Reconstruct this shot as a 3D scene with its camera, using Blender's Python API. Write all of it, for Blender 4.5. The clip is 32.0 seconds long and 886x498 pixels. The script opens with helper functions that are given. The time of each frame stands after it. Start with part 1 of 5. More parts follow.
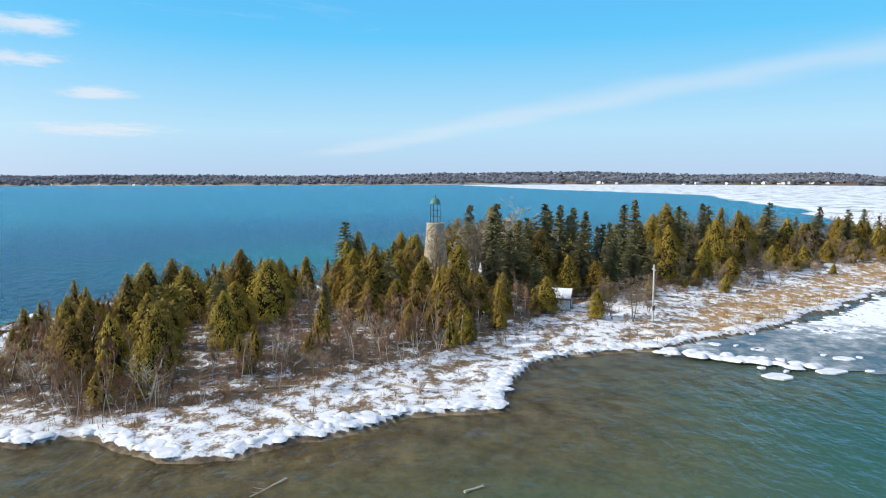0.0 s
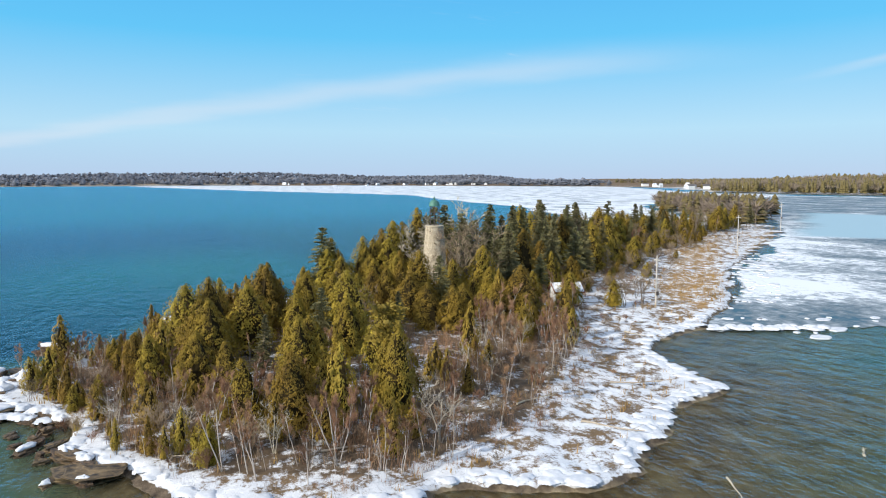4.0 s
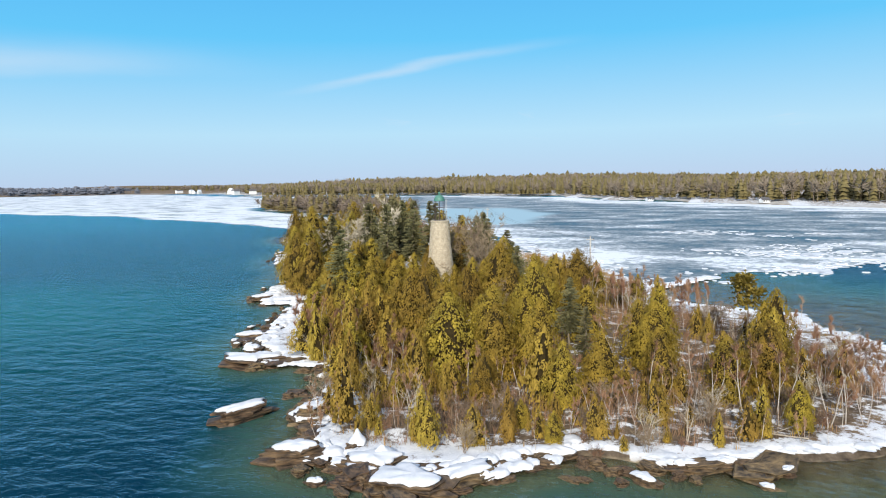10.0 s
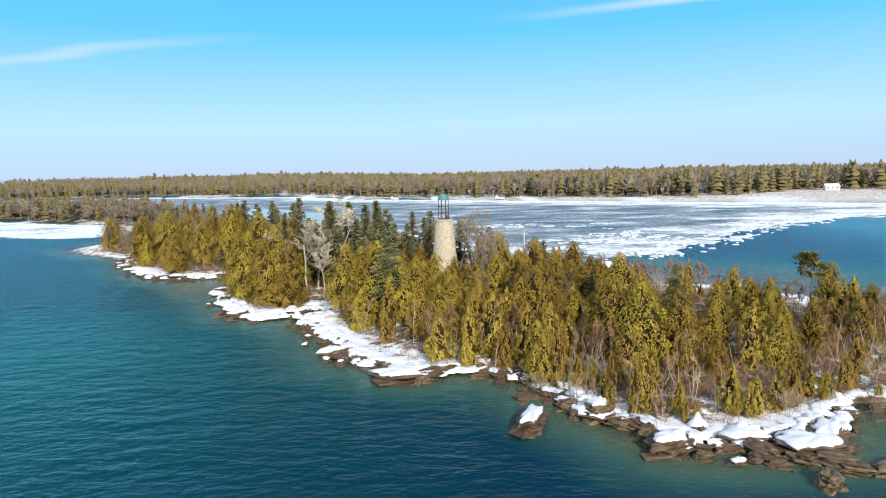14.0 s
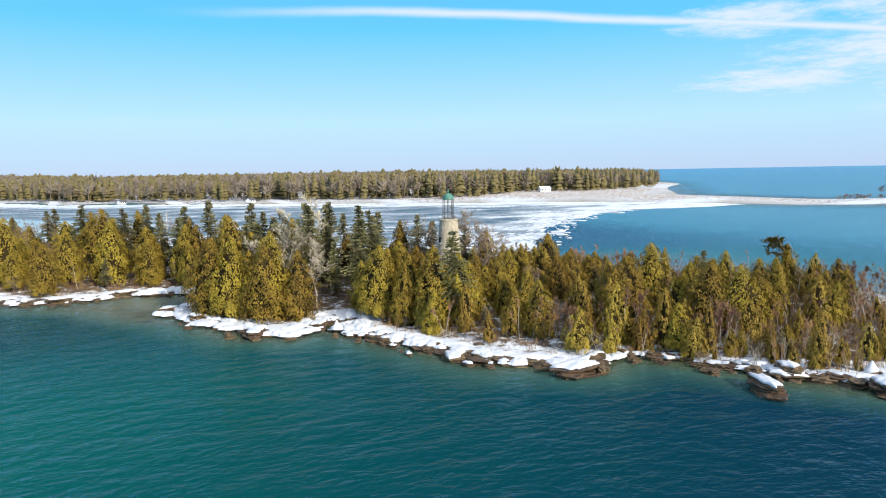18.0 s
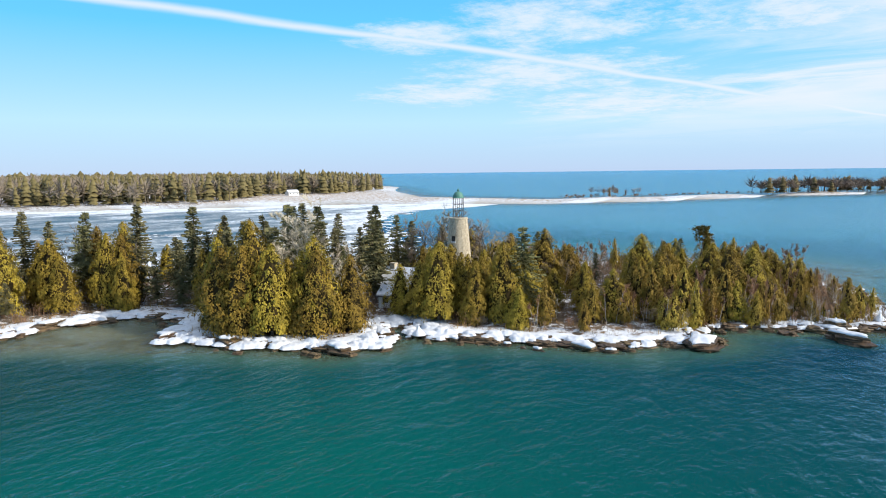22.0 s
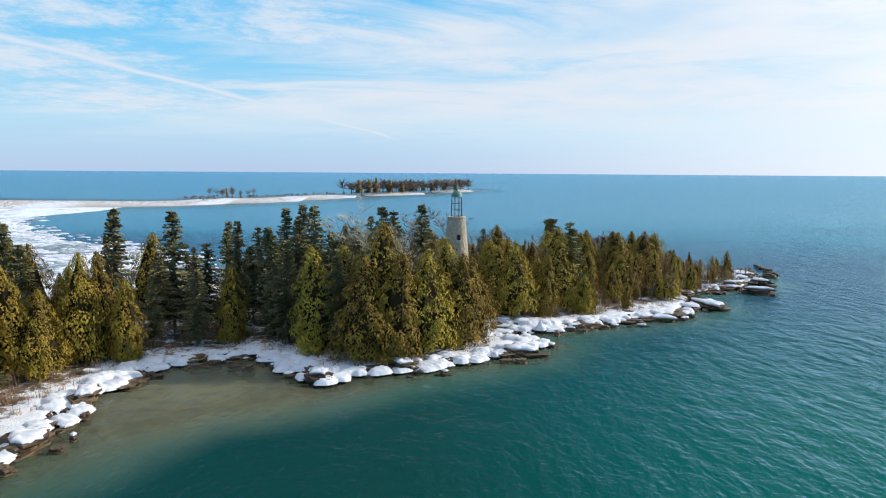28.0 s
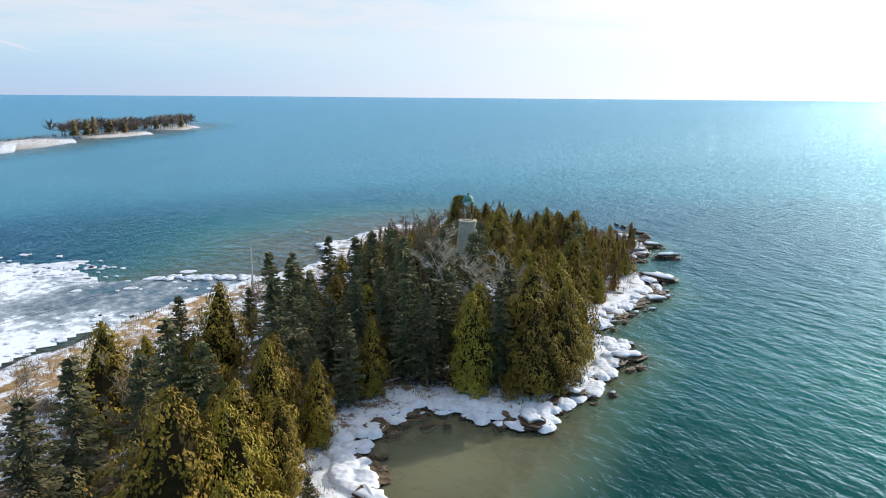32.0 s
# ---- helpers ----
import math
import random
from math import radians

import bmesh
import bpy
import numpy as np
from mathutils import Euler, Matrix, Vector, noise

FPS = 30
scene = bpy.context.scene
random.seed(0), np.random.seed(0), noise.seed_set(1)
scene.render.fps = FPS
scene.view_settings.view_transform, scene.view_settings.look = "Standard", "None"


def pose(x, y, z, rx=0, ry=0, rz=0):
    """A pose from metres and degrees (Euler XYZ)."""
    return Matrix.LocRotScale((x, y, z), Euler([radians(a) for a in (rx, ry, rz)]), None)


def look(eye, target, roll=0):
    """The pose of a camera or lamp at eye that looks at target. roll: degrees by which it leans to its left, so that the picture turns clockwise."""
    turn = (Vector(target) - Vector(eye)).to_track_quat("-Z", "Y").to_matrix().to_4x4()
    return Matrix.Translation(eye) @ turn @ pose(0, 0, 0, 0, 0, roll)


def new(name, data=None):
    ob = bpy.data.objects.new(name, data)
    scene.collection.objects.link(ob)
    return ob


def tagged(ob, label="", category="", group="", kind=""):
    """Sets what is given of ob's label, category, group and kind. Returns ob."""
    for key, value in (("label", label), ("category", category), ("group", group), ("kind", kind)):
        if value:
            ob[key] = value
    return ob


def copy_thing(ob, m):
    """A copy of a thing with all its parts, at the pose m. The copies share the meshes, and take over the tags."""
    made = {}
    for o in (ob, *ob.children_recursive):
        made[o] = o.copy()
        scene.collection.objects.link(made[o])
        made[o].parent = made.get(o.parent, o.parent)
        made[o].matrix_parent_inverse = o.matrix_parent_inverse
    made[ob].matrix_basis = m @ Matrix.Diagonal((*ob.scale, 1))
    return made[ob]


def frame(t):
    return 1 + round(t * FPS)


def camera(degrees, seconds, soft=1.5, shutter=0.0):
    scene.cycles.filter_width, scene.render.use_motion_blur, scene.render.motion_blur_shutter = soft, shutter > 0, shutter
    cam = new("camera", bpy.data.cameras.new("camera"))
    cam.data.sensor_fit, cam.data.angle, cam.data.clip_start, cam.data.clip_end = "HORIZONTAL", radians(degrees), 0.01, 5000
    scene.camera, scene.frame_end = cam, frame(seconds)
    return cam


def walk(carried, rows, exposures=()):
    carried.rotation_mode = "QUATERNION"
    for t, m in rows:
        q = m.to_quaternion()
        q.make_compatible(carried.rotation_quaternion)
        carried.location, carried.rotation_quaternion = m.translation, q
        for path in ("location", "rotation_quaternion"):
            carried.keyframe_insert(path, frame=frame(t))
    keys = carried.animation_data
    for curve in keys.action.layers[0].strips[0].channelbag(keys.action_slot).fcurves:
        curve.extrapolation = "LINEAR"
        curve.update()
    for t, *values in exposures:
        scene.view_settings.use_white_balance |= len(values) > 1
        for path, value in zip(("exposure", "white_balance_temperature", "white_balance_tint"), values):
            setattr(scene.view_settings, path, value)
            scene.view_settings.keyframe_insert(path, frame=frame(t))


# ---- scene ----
cam = camera(66.6, 32.0, 1.05)
PATH = [
    (0, (107.711, 1.965, 20.116), (105.722, 1.951, 19.913), -0.2),
    (1, (107.111, -10.746, 20.322), (105.134, -10.515, 20.119), -0.2),
    (2, (104.363, -23.293, 20.661), (102.429, -22.825, 20.457), 0.0),
    (3, (100.398, -35.12, 20.523), (98.53, -34.435, 20.32), -0.1),
    (3.5, (97.888, -40.667, 20.423), (96.061, -39.877, 20.22), -0.1),
    (5.5, (83.624, -61.784, 20.027), (82.032, -60.59, 19.827), -0.6),
    (6, (79.74, -66.428, 19.803), (78.222, -65.141, 19.606), -0.7),
    (7, (71.545, -75.033, 19.685), (70.185, -73.58, 19.484), -0.7),
    (8, (62.556, -82.655, 19.708), (61.365, -81.062, 19.502), -0.9),
    (9, (52.411, -89.402, 19.505), (51.412, -87.681, 19.299), -1.2),
    (10, (41.578, -95.113, 19.341), (40.788, -93.286, 19.141), -1.2),
    (11, (30.307, -99.227, 19.611), (29.735, -97.322, 19.404), -1.3),
    (12, (18.685, -102.19, 20.144), (18.335, -100.233, 19.928), -1.4),
    (13, (6.989, -103.785, 20.333), (6.855, -101.802, 20.114), -1.6),
    (14, (-4.603, -103.488, 20.285), (-4.519, -101.502, 20.064), -1.4),
    (14.5, (-10.482, -103.271, 20.35), (-10.287, -101.293, 20.129), -1.6),
    (16.5, (-33.931, -98.245, 20.544), (-33.292, -96.363, 20.316), -1.3),
    (17, (-39.019, -96.019, 20.417), (-38.28, -94.174, 20.192), -1.5),
    (18, (-50.156, -90.457, 20.63), (-49.208, -88.711, 20.401), -1.0),
    (19, (-60.702, -83.967, 20.702), (-59.561, -82.341, 20.471), -0.5),
    (20, (-69.878, -75.885, 20.623), (-68.561, -74.397, 20.394), -0.5),
    (21, (-78.227, -67.369, 20.624), (-76.75, -66.04, 20.394), -0.7),
    (22, (-85.495, -57.726, 20.403), (-83.875, -56.576, 20.174), -0.7),
    (23, (-92.163, -47.783, 20.501), (-90.419, -46.832, 20.272), -0.7),
    (24, (-97.145, -36.98, 20.424), (-95.303, -36.233, 20.197), -0.8),
    (25, (-100.637, -25.412, 20.41), (-98.72, -24.886, 20.182), -0.8),
    (25.5, (-101.831, -19.437, 20.39), (-99.887, -19.026, 20.165), -0.6),
    (27.5, (-103.62, 4.485, 20.212), (-101.633, 4.435, 19.986), 0.3),
    (28, (-103.142, 10.504, 20.186), (-101.162, 10.342, 19.958), 0.4),
    (29, (-101.748, 22.424, 20.073), (-99.798, 22.044, 19.844), 0.6),
    (30, (-98.942, 34.268, 21.402), (-97.048, 33.674, 21.152), 0.6),
    (30.5, (-96.534, 40.09, 24.247), (-94.684, 39.395, 23.944), 0.6),
    (31, (-93.993, 45.869, 27.152), (-92.194, 45.071, 26.798), 0.6),
    (31.5, (-91.034, 51.389, 29.895), (-89.293, 50.49, 29.493), 0.5),
    (32, (-88.107, 57.007, 32.657), (-86.432, 56.009, 32.21), 0.5),
]
walk(cam, [(t, look(eye, target, roll)) for t, eye, target, roll in PATH],
     exposures=((0.0, 0.04), (6.0, -0.02), (10.0, 0.0), (14.0, 0.16), (23.0, 0.16), (26.5, 0.0), (32.0, 0.0)))

# world, sun and sky
SUN_WAY = Vector((0.2, -0.98, 0.0)).normalized()
SUN_UP = radians(25)
world = bpy.data.worlds.new("sky")
scene.world = world
world.use_nodes = True
wn, wl = world.node_tree.nodes, world.node_tree.links
wn.clear()


def wnode(kind, operation=""):
    n = wn.new(kind)
    if operation:
        n.operation = operation
    return n


w_out = wnode("ShaderNodeOutputWorld")
w_bg = wnode("ShaderNodeBackground")
w_bg.inputs["Strength"].default_value = 0.1
w_sky = wnode("ShaderNodeTexSky")
w_sky.sky_type, w_sky.sun_disc, w_sky.sun_elevation = "NISHITA", False, SUN_UP
w_sky.sun_rotation, w_sky.altitude = math.atan2(SUN_WAY.x, SUN_WAY.y), 180.0
w_sky.air_density, w_sky.dust_density, w_sky.ozone_density = 1.0, 0.0, 3.5
w_geo = wnode("ShaderNodeTexCoord")
w_sep = wnode("ShaderNodeSeparateXYZ")
wl.new(w_geo.outputs["Generated"], w_sep.inputs[0])


def wmath(op, a, b=None, clamp=False):
    n = wnode("ShaderNodeMath", op)
    n.use_clamp = clamp
    for i, v in enumerate((a, b)):
        if v is None:
            continue
        if isinstance(v, (int, float)):
            n.inputs[i].default_value = v
        else:
            wl.new(v, n.inputs[i])
    return n.outputs[0]


# thin high cloud: the direction laid on a flat layer overhead, streaked across the wind
w_up = wmath("MAXIMUM", w_sep.outputs["Z"], 0.02)
w_u = wmath("DIVIDE", w_sep.outputs["X"], wmath("ADD", w_up, 0.05))
w_v = wmath("DIVIDE", w_sep.outputs["Y"], wmath("ADD", w_up, 0.05))
w_uv = wnode("ShaderNodeCombineXYZ")
wl.new(w_u, w_uv.inputs[0]), wl.new(w_v, w_uv.inputs[1])
w_map = wnode("ShaderNodeMapping")
w_map.inputs["Rotation"].default_value = (0, 0, radians(-14))
w_map.inputs["Scale"].default_value = (0.56, 0.32, 1)
wl.new(w_uv.outputs[0], w_map.inputs[0])
w_n1 = wnode("ShaderNodeTexNoise")
w_n1.inputs["Scale"].default_value, w_n1.inputs["Detail"].default_value = 1.3, 9
w_n1.inputs["Roughness"].default_value, w_n1.inputs["Distortion"].default_value = 0.68, 0.7
wl.new(w_map.outputs[0], w_n1.inputs["Vector"])
# the cloud bank thickens towards the sun's side of the sky
w_side = wmath("SUBTRACT", wmath("MULTIPLY", w_u, 0.62), wmath("MULTIPLY", w_v, 0.78))
w_bank = wnode("ShaderNodeMapRange")
for k, v in (("From Min", 1.0), ("From Max", 3.7), ("To Min", -0.1), ("To Max", 0.27)):
    w_bank.inputs[k].default_value = v
wl.new(w_side, w_bank.inputs["Value"])
w_cov = wmath("ADD", w_n1.outputs["Fac"], w_bank.outputs[0])


def wrange(value, low, high, to_low=0.0, to_high=1.0):
    n = wnode("ShaderNodeMapRange")
    n.interpolation_type = "SMOOTHSTEP"
    for k, v in (("From Min", low), ("From Max", high), ("To Min", to_low), ("To Max", to_high)):
        n.inputs[k].default_value = v
    wl.new(value, n.inputs["Value"])
    return n.outputs[0]


def wmix(fac, a, b):
    n = wnode("ShaderNodeMix")
    n.data_type = "RGBA"
    for key, v in (("Factor", fac), ("A", a), ("B", b)):
        if isinstance(v, tuple):
            n.inputs[key].default_value = (*v, 1)
        elif isinstance(v, (int, float)):
            n.inputs[key].default_value = v
        else:
            wl.new(v, n.inputs[key])
    return n.outputs["Result"]


def streak(a, b, c, width, low, high, frayed):
    """A long thin cloud along a*u + b*v = c on the cloud layer, between two values of u."""
    off = wmath("ADD", wmath("ADD", wmath("MULTIPLY", w_u, a), wmath("MULTIPLY", w_v, b)), -c)
    off = wmath("ADD", off, wmath("MULTIPLY", wmath("SUBTRACT", w_n2.outputs["Fac"], 0.5), frayed))
    near = wrange(wmath("ABSOLUTE", off), 0.0, width, 1.0, 0.0)
    ends = wmath("MULTIPLY", wrange(w_u, low, low + 1.5), wrange(w_u, high - 1.5, high, 1.0, 0.0))
    return wmath("MULTIPLY", near, ends)


w_n2 = wnode("ShaderNodeTexNoise")
w_n2.inputs["Scale"].default_value, w_n2.inputs["Detail"].default_value = 0.9, 8
wl.new(w_uv.outputs[0], w_n2.inputs["Vector"])
w_n3 = wnode("ShaderNodeTexNoise")
w_n3.inputs["Scale"].default_value, w_n3.inputs["Detail"].default_value, w_n3.inputs["Roughness"].default_value = 3.0, 9, 0.72
wl.new(w_uv.outputs[0], w_n3.inputs["Vector"])
w_low = wrange(w_sep.outputs["Z"], 0.02, 0.10)
cover = wmath("MULTIPLY", wrange(w_cov, 0.50, 0.80, 0.0, 0.95), wmath("MULTIPLY", w_low, wrange(w_n2.outputs["Fac"], 0.25, 0.62, 0.55, 1.0)))
cover = wmath("MAXIMUM", cover, wmath("MULTIPLY", streak(0.385, 1.0, 3.85, 0.15, 0.3, 11.0, 0.3), 0.85))
cover = wmath("MAXIMUM", cover, wmath("MULTIPLY", streak(-0.62, 1.0, 5.1, 0.75, -12.0, -2.6, 0.9), 0.38))
cover = wmath("MAXIMUM", cover, wmath("MULTIPLY", streak(0.256, 1.0, 3.70, 0.18, -3.6, -0.6, 0.5), 0.4))
# small ragged puffs low in the west, and fleecy patches in the east
for pu, pv, pr in ((-3.5, -2.15, 0.3), (-4.2, -2.6, 0.32), (-5.4, -2.75, 0.4), (-7.6, -3.9, 0.9), (4.75, 2.4, 1.1), (3.5, 1.7, 0.7), (5.1, 3.6, 0.8), (3.9, 0.6, 0.75), (6.6, 2.4, 1.3), (3.3, 2.5, 0.5)):
    off_u, off_v = wmath("SUBTRACT", w_u, pu), wmath("SUBTRACT", w_v, pv)
    far_off = wmath("SQRT", wmath("ADD", wmath("MULTIPLY", off_u, off_u), wmath("MULTIPLY", off_v, off_v)))
    puff = wmath("ADD", wrange(far_off, 0.0, pr * 2.4, 0.3, -0.5), w_n3.outputs["Fac"])
    cover = wmath("MAXIMUM", cover, wrange(puff, 0.5, 0.9, 0.0, 0.85))
# clear air: deep azure overhead, paling to the skyline
w_grad = wnode("ShaderNodeValToRGB")
for e, (p, c) in zip([w_grad.color_ramp.elements[0], w_grad.color_ramp.elements[1]] + [w_grad.color_ramp.elements.new(0.5) for _ in range(3)],
                     ((0.0, (4.7, 6.2, 8.6)), (1.0, (0.4, 1.8, 5.4)), (0.07, (4.8, 7.6, 9.6)), (0.2, (1.3, 5.9, 9.8)), (0.42, (0.6, 3.5, 8.8)))):
    e.position, e.color = p, (*[v / 10 for v in c], 1)
wl.new(w_sep.outputs["Z"], w_grad.inputs[0])
w_ten = wnode("ShaderNodeVectorMath", "SCALE")
wl.new(w_grad.outputs[0], w_ten.inputs[0])
w_ten.inputs["Scale"].default_value = 10.0
w_air = wmix(0.93, w_sky.outputs[0], w_ten.outputs[0])
w_sun = wnode("ShaderNodeVectorMath", "DOT_PRODUCT")
wl.new(w_geo.outputs["Generated"], w_sun.inputs[0])
w_sun.inputs[1].default_value = (SUN_WAY.x * math.cos(SUN_UP), SUN_WAY.y * math.cos(SUN_UP), math.sin(SUN_UP))
# the veil brightens round the sun
aureole = wmath("POWER", wmath("MAXIMUM", w_sun.outputs["Value"], 0.0), 6.0)
w_veil = wmix(wmath("MULTIPLY", aureole, 0.9, True), (7.6, 8.2, 9.1), (20.0, 19.4, 18.6))
# and the haze along the skyline below it
w_haze = wmath("MULTIPLY", wmath("POWER", wmath("MAXIMUM", wmath("ADD", wmath("MULTIPLY", w_sep.outputs["X"], SUN_WAY.x), wmath("MULTIPLY", w_sep.outputs["Y"], SUN_WAY.y)), 0.0), 2.2), wrange(w_sep.outputs["Z"], 0.0, 0.34, 0.9, 0.0))
w_air = wmix(w_haze, w_air, (12.5, 12.3, 12.1))
wl.new(wmix(wmath("MAXIMUM", cover, wmath("MULTIPLY", aureole, 0.6, True)), w_air, w_veil), w_bg.inputs["Color"])
wl.new(w_bg.outputs[0], w_out.inputs[0])

sun = new("sun", bpy.data.lights.new("sun", "SUN"))
sun.data.energy, sun.data.angle, sun.data.color = 5.0, radians(0.6), (1.0, 0.93, 0.82)
sun.matrix_world = look(tuple(SUN_WAY * 200 * math.cos(SUN_UP) + Vector((0, 0, 200 * math.sin(SUN_UP)))), (0, 0, 0))


# ---- materials ----
def material(name, rough=0.8, spec=0.3):
    m = bpy.data.materials.new(name)
    m.use_nodes = True
    b = m.node_tree.nodes["Principled BSDF"]
    b.inputs["Roughness"].default_value = rough
    b.inputs["Specular IOR Level"].default_value = spec
    return m, m.node_tree.nodes, m.node_tree.links, b


def noise_at(nodes, links, scale, detail=6, rough=0.6, stretch=None, coord="Object", turn=0.0):
    tc = nodes.new("ShaderNodeTexCoord")
    mp = nodes.new("ShaderNodeMapping")
    mp.inputs["Scale"].default_value = stretch or (1, 1, 1)
    mp.inputs["Rotation"].default_value = (0, 0, turn)
    links.new(tc.outputs[coord], mp.inputs[0])
    n = nodes.new("ShaderNodeTexNoise")
    n.inputs["Scale"].default_value, n.inputs["Detail"].default_value, n.inputs["Roughness"].default_value = scale, detail, rough
    links.new(mp.outputs[0], n.inputs["Vector"])
    return n.outputs["Fac"]


def ramp(nodes, links, fac, *stops):
    r = nodes.new("ShaderNodeValToRGB")
    while len(r.color_ramp.elements) < len(stops):
        r.color_ramp.elements.new(0.5)
    for e, (p, c) in zip(r.color_ramp.elements, stops):
        e.position, e.color = p, (*c, 1)
    links.new(fac, r.inputs[0])
    return r.outputs[0]


def mix(nodes, links, fac, a, b):
    m = nodes.new("ShaderNodeMix")
    m.data_type = "RGBA"
    for key, v in (("Factor", fac), ("A", a), ("B", b)):
        if isinstance(v, (int, float)):
            m.inputs[key].default_value = v
        elif isinstance(v, tuple):
            m.inputs[key].default_value = (*v, 1)
        else:
            links.new(v, m.inputs[key])
    return m.outputs["Result"]


def calc(nodes, links, op, a, b=None, clamp=False):
    n = nodes.new("ShaderNodeMath")
    n.operation, n.use_clamp = op, clamp
    for i, v in enumerate((a, b)):
        if v is None:
            continue
        if isinstance(v, (int, float)):
            n.inputs[i].default_value = v
        else:
            links.new(v, n.inputs[i])
    return n.outputs[0]


def bump(nodes, links, b, height, strength, distance):
    n = nodes.new("ShaderNodeBump")
    n.inputs["Strength"].default_value, n.inputs["Distance"].default_value = strength, distance
    links.new(height, n.inputs["Height"])
    links.new(n.outputs[0], b.inputs["Normal"])


def attribute(nodes, name):
    n = nodes.new("ShaderNodeAttribute")
    n.attribute_name = name
    return n


def grainy(name, dark, light, scale, rough=0.85, spec=0.25, relief=0.0, by_piece=0.0, stretch=None, detail=6, span=0.22):
    """A surface of two tones with grain, and a shift of tone from object to object."""
    m, n, l, b = material(name, rough, spec)
    fac = noise_at(n, l, scale, detail, 0.65, stretch)
    col = ramp(n, l, fac, (0.5 - span, dark), (0.5 + span, light))
    if by_piece:
        info = n.new("ShaderNodeObjectInfo")
        hsv = n.new("ShaderNodeHueSaturation")
        v = calc(n, l, "ADD", calc(n, l, "MULTIPLY", info.outputs["Random"], by_piece), 1 - by_piece / 2)
        l.new(v, hsv.inputs["Value"])
        h = calc(n, l, "ADD", calc(n, l, "MULTIPLY", info.outputs["Random"], 0.02), 0.492)
        l.new(h, hsv.inputs["Hue"])
        l.new(col, hsv.inputs["Color"])
        col = hsv.outputs[0]
    l.new(col, b.inputs["Base Color"])
    if relief:
        bump(n, l, b, fac, 0.7, relief)
    return m


def foliage(name, dark, light, by_piece=0.35):
    m, n, l, b = material(name, 0.75, 0.2)
    geo = n.new("ShaderNodeNewGeometry")
    info = n.new("ShaderNodeObjectInfo")
    big = noise_at(n, l, 0.55, 3, 0.5)
    fac = calc(n, l, "ADD", calc(n, l, "MULTIPLY", geo.outputs["Random Per Island"], 0.15), calc(n, l, "MULTIPLY", big, 0.85))
    col = ramp(n, l, fac, (0.25, dark), (0.8, light))
    hsv = n.new("ShaderNodeHueSaturation")
    l.new(calc(n, l, "ADD", calc(n, l, "MULTIPLY", info.outputs["Random"], by_piece), 1 - by_piece / 2), hsv.inputs["Value"])
    l.new(calc(n, l, "ADD", calc(n, l, "MULTIPLY", info.outputs["Random"], 0.025), 0.484), hsv.inputs["Hue"])
    l.new(col, hsv.inputs["Color"])
    l.new(hsv.outputs[0], b.inputs["Base Color"])
    through_leaf = n.new("ShaderNodeBsdfTranslucent")
    l.new(hsv.outputs[0], through_leaf.inputs["Color"])
    both = n.new("ShaderNodeMixShader")
    both.inputs[0].default_value = 0.03
    l.new(b.outputs[0], both.inputs[1]), l.new(through_leaf.outputs[0], both.inputs[2])
    l.new(both.outputs[0], n["Material Output"].inputs["Surface"])
    return m


CEDAR = foliage("cedar_foliage", (0.092, 0.068, 0.011), (0.385, 0.272, 0.034), 0.55)
SPRUCE = foliage("spruce_foliage", (0.062, 0.064, 0.028), (0.21, 0.19, 0.085))
# dead twigs inside the cedars, coloured extra dark for the shade between boughs
SHADE_CORE = grainy("shade_dark_inner_cedar_twigs", (0.018, 0.013, 0.006), (0.05, 0.036, 0.013), 3.0, 0.95, 0.1)
GOLDEN = foliage("young_cedar_foliage", (0.16, 0.11, 0.02), (0.42, 0.29, 0.045), 0.5)
PINE = foliage("pine_foliage", (0.11, 0.092, 0.016), (0.33, 0.25, 0.04))
BARK = grainy("grey_brown_bark", (0.10, 0.075, 0.055), (0.22, 0.18, 0.14), 6, 0.9, 0.2, 0.02, 0.3)
TWIG = grainy("bare_twigs", (0.15, 0.108, 0.07), (0.29, 0.22, 0.155), 3, 0.9, 0.15, 0, 0.35)
RED_TWIG = grainy("reddish_twigs", (0.19, 0.102, 0.063), (0.34, 0.20, 0.122), 3, 0.9, 0.15, 0, 0.4)
PALE_TWIG = grainy("pale_dead_wood", (0.28, 0.24, 0.18), (0.50, 0.44, 0.35), 3, 0.9, 0.15, 0, 0.3)
BIRCH = grainy("birch_bark", (0.22, 0.18, 0.15), (0.56, 0.51, 0.46), 4, 0.7, 0.2, 0, 0.2, (1, 1, 4))
ROCK = grainy("wet_limestone", (0.012, 0.008, 0.006), (0.18, 0.115, 0.06), 2.6, 0.6, 0.4, 0.12, 0.5, (1, 1, 3.5), 10, 0.13)
STONE = grainy("tower_fieldstone", (0.28, 0.235, 0.165), (0.60, 0.52, 0.39), 2.2, 0.9, 0.2, 0.03, 0.0, None, 8)
MORTAR = grainy("lime_mortar", (0.33, 0.29, 0.22), (0.48, 0.43, 0.34), 5, 0.95, 0.1, 0.01)
IRON = grainy("dark_wrought_iron", (0.035, 0.03, 0.028), (0.09, 0.065, 0.05), 9, 0.6, 0.4, 0.004)
COPPER = grainy("verdigris_copper", (0.035, 0.11, 0.082), (0.10, 0.26, 0.20), 2.5, 0.55, 0.4, 0.01)
WHITE_PAINT = grainy("weathered_white_boards", (0.55, 0.57, 0.58), (0.80, 0.80, 0.78), 3, 0.7, 0.3, 0.004, 0.1)
RED_ROOF = grainy("rust_shingles", (0.14, 0.055, 0.035), (0.30, 0.13, 0.08), 5, 0.85, 0.2, 0.01)
